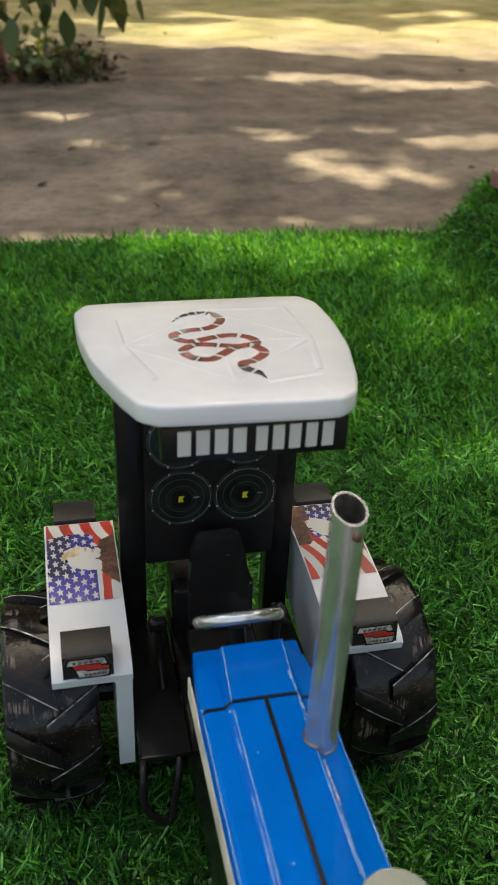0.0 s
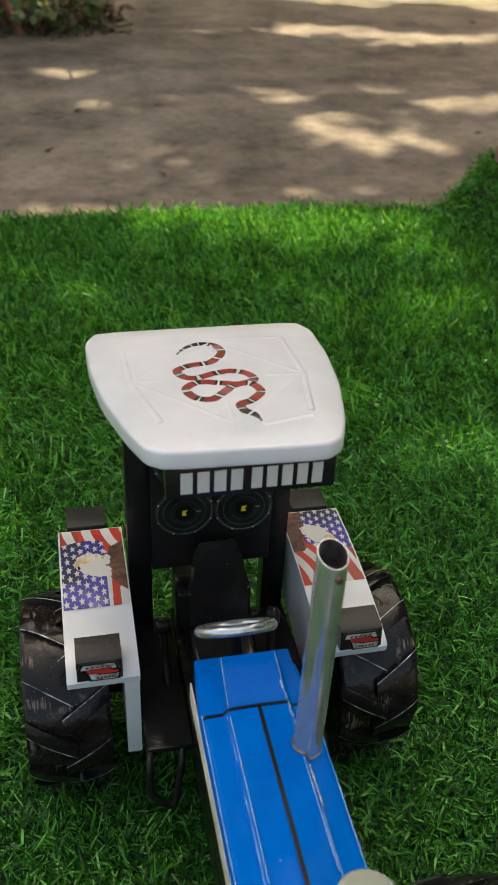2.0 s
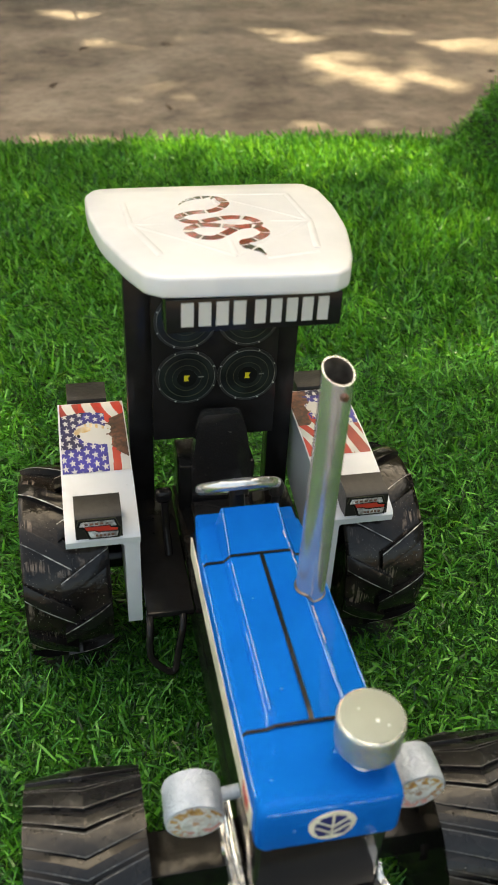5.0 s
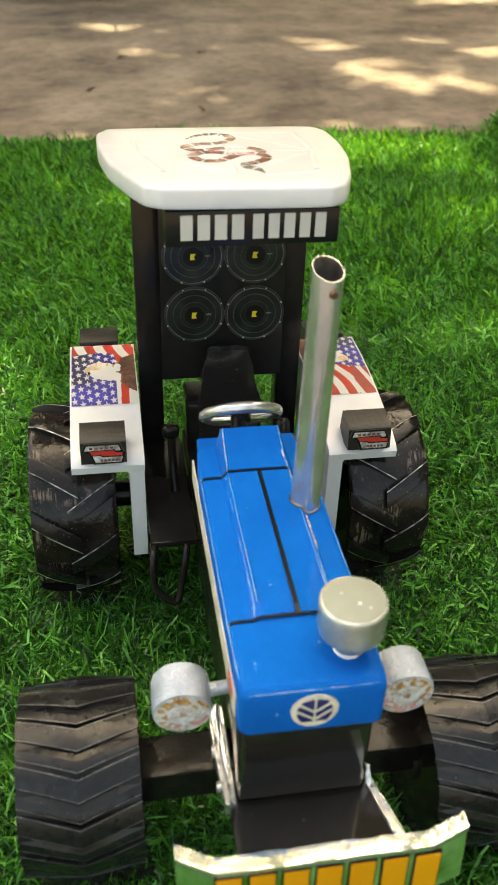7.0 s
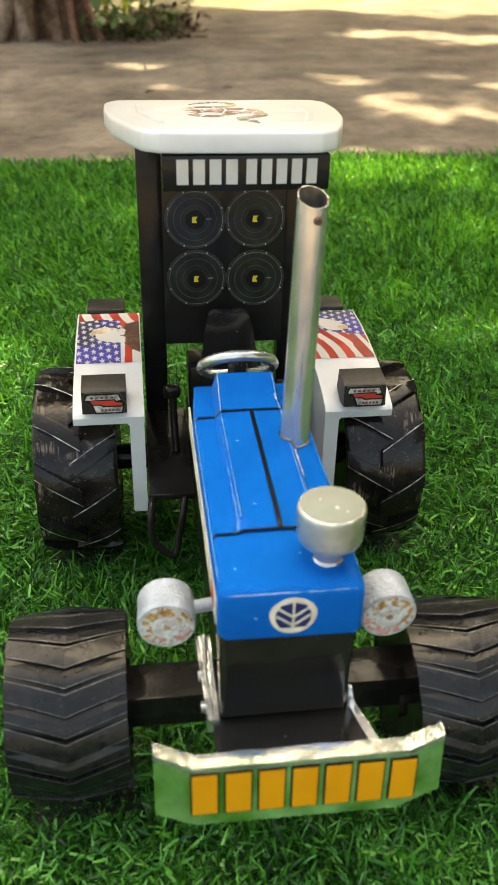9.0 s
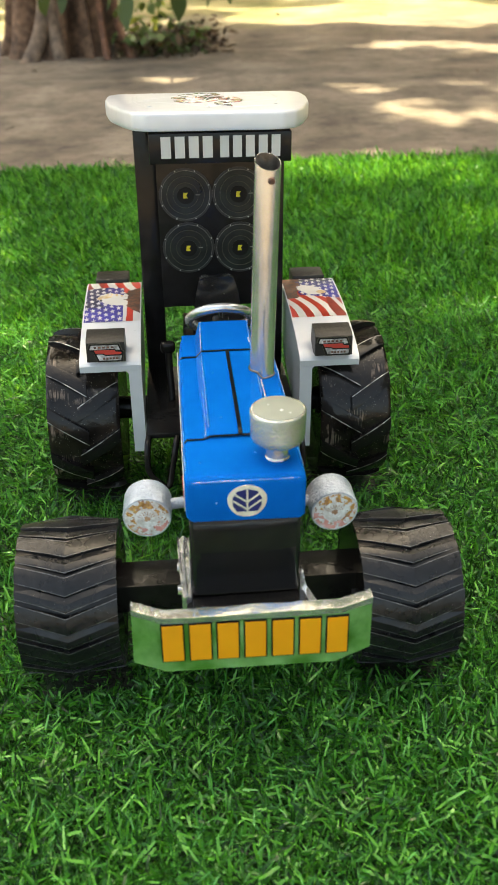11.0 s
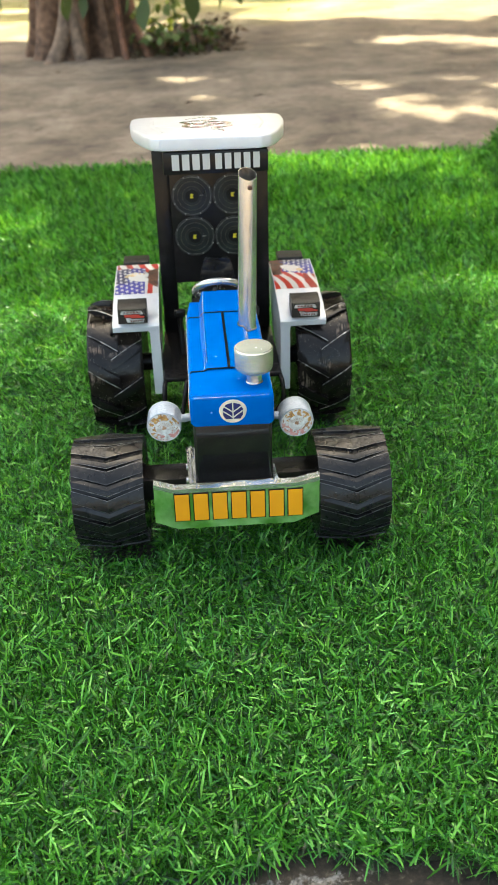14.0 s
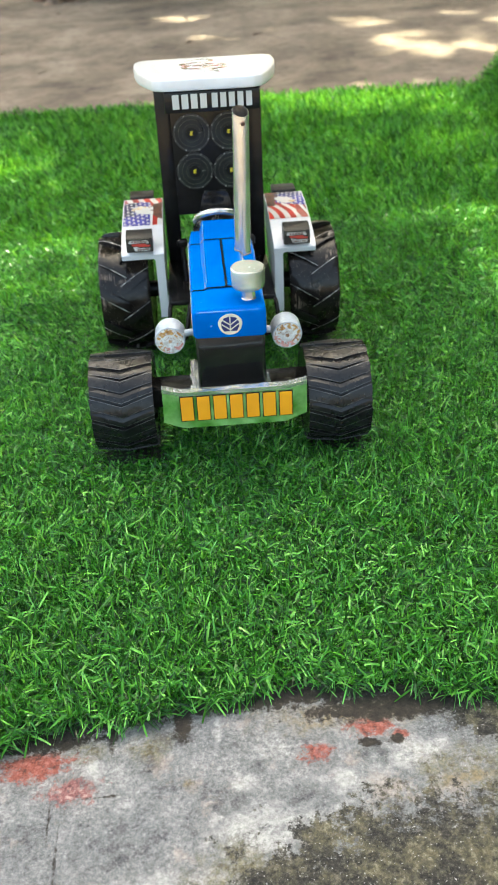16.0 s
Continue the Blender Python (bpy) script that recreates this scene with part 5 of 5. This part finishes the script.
def fender(s, dz=0.0):
    """White fender: curved top, inner side wall with a front leg, lamp box, tail block and printed sheet."""
    xi, xo = s * 0.0765, s * 0.1350
    lo, hi = min(xi, xo), max(xi, xo)
    bm = bmesh.new()
    top = [[bm.verts.new((x, y, z)) for x in (lo, hi)] for y, z in FP]
    low = [[bm.verts.new((x, y + (0.0 if i else 0.001), z - 0.0065)) for x in (lo, hi)] for i, (y, z) in enumerate(FP)]
    for A, B in zip(top, top[1:]):
        bm.faces.new((A[0], A[1], B[1], B[0]))
    for A, B in zip(low, low[1:]):
        bm.faces.new((A[0], B[0], B[1], A[1]))
    for c in (0, 1):
        for i in range(len(FP) - 1):
            bm.faces.new((top[i][c], top[i + 1][c], low[i + 1][c], low[i][c]))
    bm.faces.new((*top[0], *reversed(low[0]))), bm.faces.new((*top[-1], *reversed(low[-1])))
    ob = part("fender", bm, WHITE, tractor, "white fender with a printed striped and starred sheet", bevel=0.0020, segments=3)
    # side wall down to the leg
    prof = [(0.2785, 0.0525), (0.2785, 0.1450)] + [(y, z - 0.0070) for y, z in FP[2:-1]] + [(0.4300, 0.130), (0.400, 0.100), (0.340, 0.085), (0.300, 0.060)]
    bm = bmesh.new()
    xa, xb = s * 0.0770, s * 0.0890
    a = [bm.verts.new((xa, y, z)) for y, z in prof]
    b = [bm.verts.new((xb, y, z)) for y, z in prof]
    bm.faces.new(a), bm.faces.new(b)
    for i in range(len(a)):
        j = (i + 1) % len(a)
        bm.faces.new((a[i], a[j], b[j], b[i]))
    part("side_wall", bm, WHITE, ob, bevel=0.001)
    r = 0.009
    arc = [(s * (0.0880 + r - r * math.sin(t)), 0.1440 - r + r * math.cos(t)) for t in [math.pi / 2 * k / 8 for k in range(9)]]
    part("fillet", slab([(s * 0.0880, 0.1440)] + arc, -0.010, -0.0005, m=upright(0, 0.2785, 0)), WHITE, ob)
    # lamp box
    cx = s * 0.1085
    q = [(0.2725, 0.1560), (0.2745, 0.1745), (0.2780, 0.1770), (0.2980, 0.1790), (0.3010, 0.1610), (0.2880, 0.1540)]
    bm = bmesh.new()
    a = [bm.verts.new((cx - 0.0180, y, z)) for y, z in q]
    b = [bm.verts.new((cx + 0.0180, y, z)) for y, z in q]
    bm.faces.new(a), bm.faces.new(b)
    for i in range(len(a)):
        j = (i + 1) % len(a)
        bm.faces.new((a[i], a[j], b[j], b[i]))
    lamp = part("lamp_box", bm, MATT, ob, "black foam lamp box with printed red and white lamp face", bevel=0.0022, segments=3)
    m = upright(cx + 0.0002, 0.2728, 0.1652) @ Matrix.Rotation(radians(-6), 4, "X")
    hexa = [(-0.0168, 0.0034), (-0.0150, 0.0088), (0.0125, 0.0088), (0.0150, 0.0020), (0.0168, 0.0006), (0.0150, -0.0086), (-0.0080, -0.0086), (-0.0115, 0.0006)]
    part("lamp_outline", slab([(x * 1.035, y * 1.06) for x, y in hexa], 0.0, 0.0005, m=m), OLIVE, lamp, smooth=False)
    part("lamp_face", slab(hexa, 0.0, 0.0008, m=m), INKBLACK, lamp, smooth=False)
    part("lamp_rim", slab([(-0.0152, 0.0034), (-0.0136, 0.0076), (0.0115, 0.0076), (0.0132, 0.0030), (0.0095, 0.0024), (0.0090, 0.0040)], 0.0004, 0.0012, m=m), LAMPGREY, lamp, smooth=False)
    part("lamp_lens", slab([(-0.0110, 0.0028), (0.0080, 0.0028), (0.0090, 0.0010), (0.0145, 0.0004), (0.0142, -0.0016), (0.0, -0.0016), (-0.0030, -0.0004), (-0.0095, -0.0002)], 0.0004, 0.0013, m=m), RED, lamp, smooth=False)
    part("lamp_rim", slab([(-0.0088, -0.0012), (-0.0035, -0.0014), (-0.0005, -0.0030), (0.0148, -0.0028), (0.0134, -0.0074), (-0.0066, -0.0074)], 0.0004, 0.0012, m=m), LAMPGREY, lamp, smooth=False)
    for k in range(5):
        for x0, w0, z0, z1 in ((-0.0110 + k * 0.004, 0.0025, 0.0047, 0.0064), (-0.0030 + k * 0.003, 0.0020, -0.0063, -0.0044)):
            part("lamp_slot", slab([(x0, z0), (x0 + w0, z0), (x0 + w0, z1), (x0, z1)], 0.0008, 0.0015, m=m), BROWN, lamp, smooth=False)
    part("tail_block", box(cx - 0.018, cx + 0.018, 0.4405, 0.470, 0.146, 0.1765), MATT, ob, "black foam block", bevel=0.0015)
    # printed sheet
    bm = bmesh.new()
    nu, nv = 104, 168
    y0, y1 = 0.3410, 0.4375
    xs0, xs1 = s * 0.1335, s * 0.0775
    grid = [[bm.verts.new((xs0 + (xs1 - xs0) * i / nu, y0 + (y1 - y0) * j / nv, fender_z(y0 + (y1 - y0) * j / nv) + 0.0006)) for i in range(nu + 1)] for j in range(nv + 1)]
    for j in range(nv):
        for i in range(nu):
            bm.faces.new((grid[j][i], grid[j][i + 1], grid[j + 1][i + 1], grid[j + 1][i])).material_index = print_tone((i + 0.5) / nu, (j + 0.5) / nv, s > 0)
    part("printed_sheet", bm, FLAG, ob, "glossy sheet printed with red and white stripes and stars on blue")
    ob.location.z = dz
    return ob


fender(-1)
fender(1, -0.0035)

# ---- artificial grass ----
rng = np.random.default_rng(11)
BLADE = leafy("plastic_blade", [(0.014, 0.068, 0.009), (0.031, 0.140, 0.016), (0.062, 0.250, 0.026), (0.102, 0.365, 0.045), (0.20, 0.54, 0.11)], 0.34, 0.40)
# lighter copy of the blade tones: light on the front pile's top layer
LITBLADE = leafy("lit_top_blade", [(0.015, 0.078, 0.010), (0.034, 0.155, 0.017), (0.068, 0.265, 0.029), (0.115, 0.385, 0.05), (0.23, 0.58, 0.13)], 0.22, 0.38)
FIBRE = leafy("curled_fibre", [(0.006, 0.026, 0.005), (0.011, 0.055, 0.009), (0.028, 0.140, 0.019), (0.062, 0.275, 0.038), (0.16, 0.49, 0.12)], 0.28, 0.26)
behind = lambda x, y: near_part(x, y) & ~front_part(x, y)
turf_blades = [
    grass("grass", rng, 140000, -0.46, 0.56, -0.42, 0.32, front_part, (0.010, 0.022), (0.0008, 0.0016), (10, 80), FIBRE, (0.0, 0.012), 3, 135),
    grass("grass", rng, 62000, -0.46, 0.56, -0.42, 0.32, front_part, (0.013, 0.026), (0.0010, 0.0026), (10, 80), BLADE, (0.0, 0.010), 5, 150),
    grass("grass", rng, 68000, -0.46, 0.66, -0.40, 0.80, behind, (0.014, 0.027), (0.0010, 0.0022), (20, 80), FIBRE, (0.0, 0.010), 3, 100, 0.4),
    grass("grass", rng, 72000, -0.46, 0.66, -0.40, 0.80, behind, (0.018, 0.032), (0.0010, 0.0025), (22, 78), BLADE, (0.0, 0.008), 4, 105, 0.4),
    grass("grass", rng, 24000, -0.46, 0.56, -0.42, 0.32, front_part, (0.009, 0.019), (0.0010, 0.0025), (45, 92), LITBLADE, (0.008, 0.019), 4, 110),
    grass("grass", rng, 15000, -0.46, 0.66, -0.40, 0.80, behind, (0.012, 0.022), (0.0011, 0.0025), (50, 95), BLADE, (0.010, 0.022), 4, 90),
    grass("grass", rng, 105000, -0.62, 1.05, 0.80, 1.86, mid_part, (0.020, 0.038), (0.0019, 0.0038), (20, 74), BLADE, (0.0, 0.004), 3, 95, 0.5),
    grass("grass", rng, 130000, mx0, mx1, -0.6, 1.9, lambda x, y: ~(near_part(x, y) | mid_part(x, y)), (0.022, 0.040), (0.0032, 0.0060), (20, 76), BLADE, (0.0, 0.006), 3, 95, 0.5),
]
for g in turf_blades:
    tagged(g, "bright green plastic grass blades of a turf mat", "artificial grass", kind="stuff")

# ---- tree ----
BARK = material("bark", (0.24, 0.135, 0.078), 0.9, vary=0.45, bump=1.0, second=(0.062, 0.034, 0.020), blotch=9, grain=34)
LEAF = leafy("tree_leaf", [(0.035, 0.075, 0.016), (0.06, 0.12, 0.025), (0.09, 0.17, 0.035)], 0.42, 0.35)
DRY = leafy("dry_leaf", [(0.03, 0.02, 0.012), (0.08, 0.05, 0.028), (0.17, 0.115, 0.06)], 0.8, 0.1)
tree = new("tree")
tree.location = (-0.56, 4.62, GROUND)
tagged(tree, "thick-trunked shade tree with fluted brown bark", "tree")


def trunk():
    bm = bmesh.new()
    rows = []
    hs = [-0.05, 0.0, 0.05, 0.12, 0.25, 0.45, 0.8, 1.3, 2.0, 3.0, 4.2]
    for h in hs:
        row = []
        for k in range(144):
            a = 2 * math.pi * k / 144
            flare = 1 + 0.20 * math.exp(-h / 0.13)
            flute = 1.12 + (0.10 * math.sin(3 * a + 0.6) - 0.40 * abs(math.sin(4.5 * a + 0.9 + 0.3 * h)) ** 5 - 0.14 * abs(math.sin(7.5 * a + 2.0)) ** 5 + 0.04 * math.sin(17 * a + 2 * h)) * math.exp(-h / 1.5)
            r = (0.265 - 0.03 * h) * flare * flute
            row.append(bm.verts.new((r * math.cos(a) + 0.05 * h, r * math.sin(a) * 0.9 - 0.03 * h, h)))
        rows.append(row)
    for A, B in zip(rows, rows[1:]):
        for k in range(144):
            bm.faces.new((A[k], A[(k + 1) % 144], B[(k + 1) % 144], B[k]))
    bm.faces.new(rows[0]), bm.faces.new(rows[-1])
    return part("trunk", bm, BARK, tree, "fluted brown trunk")


trunk()
ROOT = material("reddish_root", (0.30, 0.135, 0.075), 0.8, vary=0.3, bump=0.5, second=(0.16, 0.075, 0.045), blotch=20, grain=60)
GREYBARK = material("pale_grey_bark", (0.30, 0.20, 0.135), 0.9, vary=0.3, bump=0.8, second=(0.13, 0.088, 0.060), blotch=14, grain=40)
for pts, rr, mat_, lab in (([(0.200, -0.285, 0.75), (0.225, -0.275, 0.30), (0.232, -0.285, 0.12), (0.245, -0.315, 0.0), (0.262, -0.335, -0.03)], (0.014, 0.020), ROOT, "reddish aerial root grown onto the trunk"),
                           ([(0.285, -0.160, 0.42), (0.302, -0.175, 0.16), (0.340, -0.225, 0.04), (0.372, -0.255, -0.03)], (0.014, 0.024), ROOT, "reddish aerial root grown onto the trunk"),
                           ([(0.02, -0.24, 0.80), (-0.03, -0.270, 0.30), (-0.07, -0.300, 0.12), (-0.128, -0.345, 0.0), (-0.150, -0.365, -0.03)], (0.030, 0.046), GREYBARK, "pale grey buttress root"),
                           ([(0.02, -0.24, 0.80), (-0.01, -0.270, 0.30), (0.0, -0.290, 0.12), (0.015, -0.320, 0.0), (0.02, -0.340, -0.03)], (0.030, 0.040), GREYBARK, "pale grey buttress root")):
    way = spline(pts, 8)
    part("root", tube(way, [rr[0] + (rr[1] - rr[0]) * k / (len(way) - 1) for k in range(len(way))], seg=12), mat_, tree, lab)
root = Vector((0.21, -0.126, 4.15))
limb_ends = []
rg = random.Random(7)
for k in range(9):
    a = -2.4 + k * 0.62
    end = root + Vector((2.9 * math.cos(a) + 0.7, 2.8 * math.sin(a) + 0.5, 2.3 + rg.random() * 1.3))
    mid = root.lerp(end, 0.5) + Vector((rg.uniform(-0.2, 0.2), rg.uniform(-0.2, 0.2), 0.25))
    pts = spline([root - Vector((0, 0, 0.15)), mid, end], 6)
    part("limb", tube(pts, [0.11 * (1 - i / (len(pts) + 1)) + 0.012 for i in range(len(pts))], seg=9), BARK, tree)
    limb_ends.append(end)


def leaf_mesh(name, P, rng, size, mat, parent, droop=0.5, broad=0.26, keep=None):
    """Pointed leaves, folded along the midrib, at the points P."""
    c = len(P)
    az = rng.uniform(0, 2 * np.pi, c)
    pitch = rng.uniform(-0.9, 0.5, c) - droop * 0.3
    roll_ = rng.uniform(-0.6, 0.6, c)
    L = rng.uniform(*size, c)
    d = np.stack([np.cos(pitch) * np.cos(az), np.cos(pitch) * np.sin(az), np.sin(pitch)], -1)
    side = np.stack([-np.sin(az), np.cos(az), roll_], -1)
    side /= np.linalg.norm(side, axis=1)[:, None]
    up = np.cross(d, side)
    V = np.zeros((c, 6, 3), np.float32)
    for k, (u, w, h) in enumerate(((0, 0, 0), (0.45, -broad, 0.05), (0.45, broad, 0.05), (0.5, 0, -0.02), (1, 0, -0.06), (0.75, 0, -0.03))):
        V[:, k] = P + (d * u + side * w + up * h) * L[:, None]
    if keep is not None:
        V, c = V[keep], int(keep.sum())
    base = (np.arange(c) * 6)[:, None, None]
    F = (base + np.array([[0, 3, 1], [0, 2, 3], [1, 3, 4], [3, 2, 4]])[None]).reshape(-1, 3)
    me = bpy.data.meshes.new(name)
    me.from_pydata(V.reshape(-1, 3).tolist(), [], F.tolist())
    me.materials.append(mat)
    ob = new(name, me)
    ob.parent = parent
    return ob


def broad_leaves(name, P, rng, size, mat, parent, droop=0.5, broad=0.3):
    """Broad leaves with a rounded outline, a pointed tip and a bent midrib, at the points P."""
    c = len(P)
    az = rng.uniform(0, 2 * np.pi, c)
    pitch = rng.uniform(-0.9, 0.5, c) - droop * 0.3
    L = rng.uniform(*size, c)[:, None]
    d = np.stack([np.cos(pitch) * np.cos(az), np.cos(pitch) * np.sin(az), np.sin(pitch)], -1)
    side = np.stack([-np.sin(az), np.cos(az), rng.uniform(-0.6, 0.6, c)], -1)
    side /= np.linalg.norm(side, axis=1)[:, None]
    up = np.cross(d, side)
    curl = rng.uniform(0.02, 0.16, c)[:, None]
    rows = ((0.0, 0.02), (0.12, 0.42), (0.28, 0.84), (0.45, 1.0), (0.62, 0.90), (0.78, 0.60), (0.90, 0.27), (1.0, 0.02))
    V = np.zeros((c, len(rows), 3, 3), np.float32)
    for k, (u, w) in enumerate(rows):
        mid = P + (d * u - up * curl * u * u * 1.5) * L
        edge = (side * w * broad + up * 0.10 * w * broad) * L
        V[:, k, 0], V[:, k, 1], V[:, k, 2] = mid - edge + up * 0.2 * w * broad * L, mid, mid + edge
    m = len(rows)
    q = np.array([[3 * k + j, 3 * k + j + 1, 3 * k + j + 4, 3 * k + j + 3] for k in range(m - 1) for j in (0, 1)])
    F = ((np.arange(c) * 3 * m)[:, None, None] + q[None]).reshape(-1, 4)
    me = bpy.data.meshes.new(name)
    me.from_pydata(V.reshape(-1, 3).tolist(), [], F.tolist())
    me.materials.append(mat)
    me.polygons.foreach_set("use_smooth", [True] * len(me.polygons))
    ob = new(name, me)
    ob.parent = parent
    return ob


# crown: dense where the yard lies in shade, with gaps through which sun reaches the ground
GAPS = [(1.06, 2.38, 0.12, 0.04, -0.25), (-0.02, 3.5, 0.16, 0.04, -0.73), (0.1, 2.99, 0.06, 0.055, 0.01), (0.17, 2.4, 0.11, 0.03, -0.65), (0.61, 3.1, 0.06, 0.02, -1.12), (0.78, 2.97, 0.1, 0.03, -0.32), (0.67, 2.82, 0.05, 0.05, -0.5),
        (0.85, 2.72, 0.11, 0.03, -0.26), (0.76, 2.53, 0.08, 0.05, -0.97), (0.83, 2.4, 0.08, 0.065, -0.97), (0.99, 2.46, 0.1, 0.04, -0.28), (1.16, 3.07, 0.08, 0.03, -0.33), (1.22, 2.78, 0.08, 0.02, -0.45),
        (0.42, 1.8, 0.34, 0.2, -0.1), (1.25, 4.35, 0.35, 0.12, -0.1), (1.7, 4.1, 0.3, 0.15, 0.0), (1.5, 2.9, 0.3, 0.1, 0.0), (-0.62, 3.2, 0.2, 0.08, 0.0), (-0.12, 1.93, 0.34, 0.05, 0.0),
        (-0.14, 4.5, 0.1, 0.05, 0.0)]
rl = np.random.default_rng(3)
n = 95000
P = np.stack([rl.uniform(-3.0, 5.0, n), rl.uniform(-0.9, 11.0, n), 6.3 + 2.0 * rl.beta(2, 2, n)], -1)
sx, sy, sz = TO_SUN
# extra leaves, out of view, thicken the crown to darken the mat's middle
for count, xa, xb, ya, yb in ((900, -0.24, 0.36, -0.15, 0.55), (900, 0.06, 0.30, 0.0, 0.42)):
    mz = 6.3 + 2.0 * rl.beta(2, 2, count)
    P = np.concatenate([P, np.stack([rl.uniform(xa, xb, count) + sx / sz * mz, rl.uniform(ya, yb, count) + sy / sz * mz, mz], -1)])
n = len(P)
gx, gy = P[:, 0] - sx / sz * P[:, 2], P[:, 1] - sy / sz * P[:, 2]
fuzz = 0.25 * np.sin(3.1 * gx + 1.0) + 0.15 * np.sin(7.3 * gx + 2.2 * gy)
limit = 5.55 - 0.75 * np.clip(gx - 1.1, 0, 9) + fuzz
keep = (gy < limit) & (gx > -2.6 + fuzz) & (gx < 2.9 + fuzz) & (gy > -1.45 + 0.5 * fuzz)
for cx, cy, rx, ry, turn in GAPS:
    u = (gx - cx) * math.cos(turn) + (gy - cy) * math.sin(turn)
    w = -(gx - cx) * math.sin(turn) + (gy - cy) * math.cos(turn)
    keep &= (u / (rx + 0.06)) ** 2 + (w / (ry + 0.075)) ** 2 > 1
# thin places in the crown: centre, half-widths and the share of leaves that stay
for cx, cy, rx, ry, share in ((0.56, -0.08, 0.17, 0.24, 0.32), (-0.50, 0.62, 0.44, 0.85, 0.34), (-0.42, -0.12, 0.16, 0.22, 0.36), (0.55, 0.78, 0.30, 0.42, 0.30), (0.52, 0.28, 0.17, 0.42, 0.24), (0.20, 1.40, 1.20, 0.32, 0.32)):
    d = np.hypot((gx - cx) / rx, (gy - cy) / ry)
    keep &= rl.uniform(0, 1, n) < np.clip(share + (1 - share) * (d - 0.8) / 0.4, share, 1)
crown = leaf_mesh("crown", P - np.array(tree.location), rl, (0.12, 0.20), LEAF, tree, keep=keep)
tagged(crown, "broad green leaf crown with gaps", kind="stuff")
# low twigs that hang before the trunk
SPRIG = leafy("pale_leaf", [(0.09, 0.15, 0.045), (0.14, 0.22, 0.07), (0.19, 0.28, 0.10)], 0.45, 0.4)
HANGING = leafy("hanging_leaf", [(0.050, 0.085, 0.025), (0.085, 0.135, 0.040), (0.12, 0.18, 0.06)], 0.45, 0.4)
twig_at = [(-0.53, 4.0), (-0.20, 3.95), (0.0, 4.0), (0.13, 4.05), (0.27, 4.0), (-0.95, 4.1)]
for tx, ty in twig_at:
    top = Vector((tx + 0.1, ty + 0.2, 2.9))
    low = Vector((tx, ty, 0.29 + 0.02 * math.sin(9 * tx)))
    o = Vector(tree.location)
    tw = part("twig", tube([p - o for p in spline([top, top.lerp(low, 0.5) + Vector((0.06, 0.05, 0)), low], 6)], 0.006, seg=6), BARK, tree)
    pts = np.array([[tx + rl.uniform(-0.09, 0.09), ty + rl.uniform(-0.08, 0.08), low.z + rl.uniform(-0.02, 0.35)] for _ in range(14)]) - np.array(o)
    tagged(broad_leaves("leaf_spray", pts, rl, (0.10, 0.17), HANGING, tw, droop=2.4, broad=0.27), kind="stuff")

# weeds and litter beside the trunk
weed_p = np.stack([rl.uniform(-0.24, 0.20, 300), rl.uniform(4.35, 5.1, 300), GROUND + 0.01 + rl.uniform(0, 1, 300) ** 2 * 0.10], -1)
weeds = broad_leaves("weeds", weed_p, rl, (0.03, 0.065), LEAF, None)
tagged(weeds, "low green weeds growing by the tree", "weeds", kind="stuff")
sprig_p = np.stack([rl.uniform(-0.26, 0.02, 70), rl.uniform(4.30, 4.6, 70), GROUND + 0.05 + rl.uniform(0, 1, 70) * 0.20], -1)
sprigs = broad_leaves("green_sprigs", sprig_p, rl, (0.04, 0.07), SPRIG, None, broad=0.34)
tagged(sprigs, "fresh light green sprigs beside the trunk", "weeds", kind="stuff")
weed_d = np.stack([rl.uniform(-0.30, 0.30, 700), rl.uniform(4.3, 5.2, 700), GROUND + 0.004 + rl.uniform(0, 1, 700) ** 2 * 0.10], -1)
duff = leaf_mesh("leaf_pile", weed_d, rl, (0.03, 0.07), DRY, None)
tagged(duff, "heap of dry brown leaves at the tree's foot", "dry leaves", kind="stuff")
lit = np.stack([rl.uniform(-2.0, 3.5, 90), rl.uniform(2.0, 8.0, 90), np.full(90, GROUND + 0.010)], -1)
litter = leaf_mesh("leaf_litter", lit, rl, (0.025, 0.06), DRY, None)
tagged(litter, "scattered dry leaves on bare earth", "dry leaves", kind="stuff")
bm = box(0.875, 0.975, 1.600, 1.655, 0.118, 0.156)
brick_top = part("brick", bm, BRICKRED, bevel=0.004)
tagged(brick_top, "red clay brick lying on the raised turf", "brick")

# woods that close the yard far beyond the tree, and the bank of growth beside it
nw = 13000
wx = rl.uniform(-34, 34, nw)
wy = 17 + rl.uniform(-2.5, 2.5, nw) + 0.012 * wx ** 2
wh = 14.5 + 1.9 * np.sin(0.35 * wx) + 0.9 * np.sin(0.9 * wx + 1)
wz = wh * rl.uniform(0.03, 1, nw) ** 0.8
# unseen trees added on the raised corner's side to block sky light there
ns = 6500
ey = rl.uniform(-7, 15, ns)
ex = 9.5 + rl.uniform(-1.5, 1.5, ns) + 0.5 * np.sin(0.6 * ey)
ez = (10.0 + 1.3 * np.sin(0.7 * ey + 2)) * rl.uniform(0.03, 1, ns) ** 0.8
wx, wy, wz = np.concatenate([wx, ex]), np.concatenate([wy, ey]), np.concatenate([wz, ez])
woods = leaf_mesh("unseen_woods", np.stack([wx, wy, wz], -1), rl, (0.9, 1.7), LEAF, None)
tagged(woods, "dense dark green trees, out of view, that close the yard and block sky light", "trees", kind="stuff")
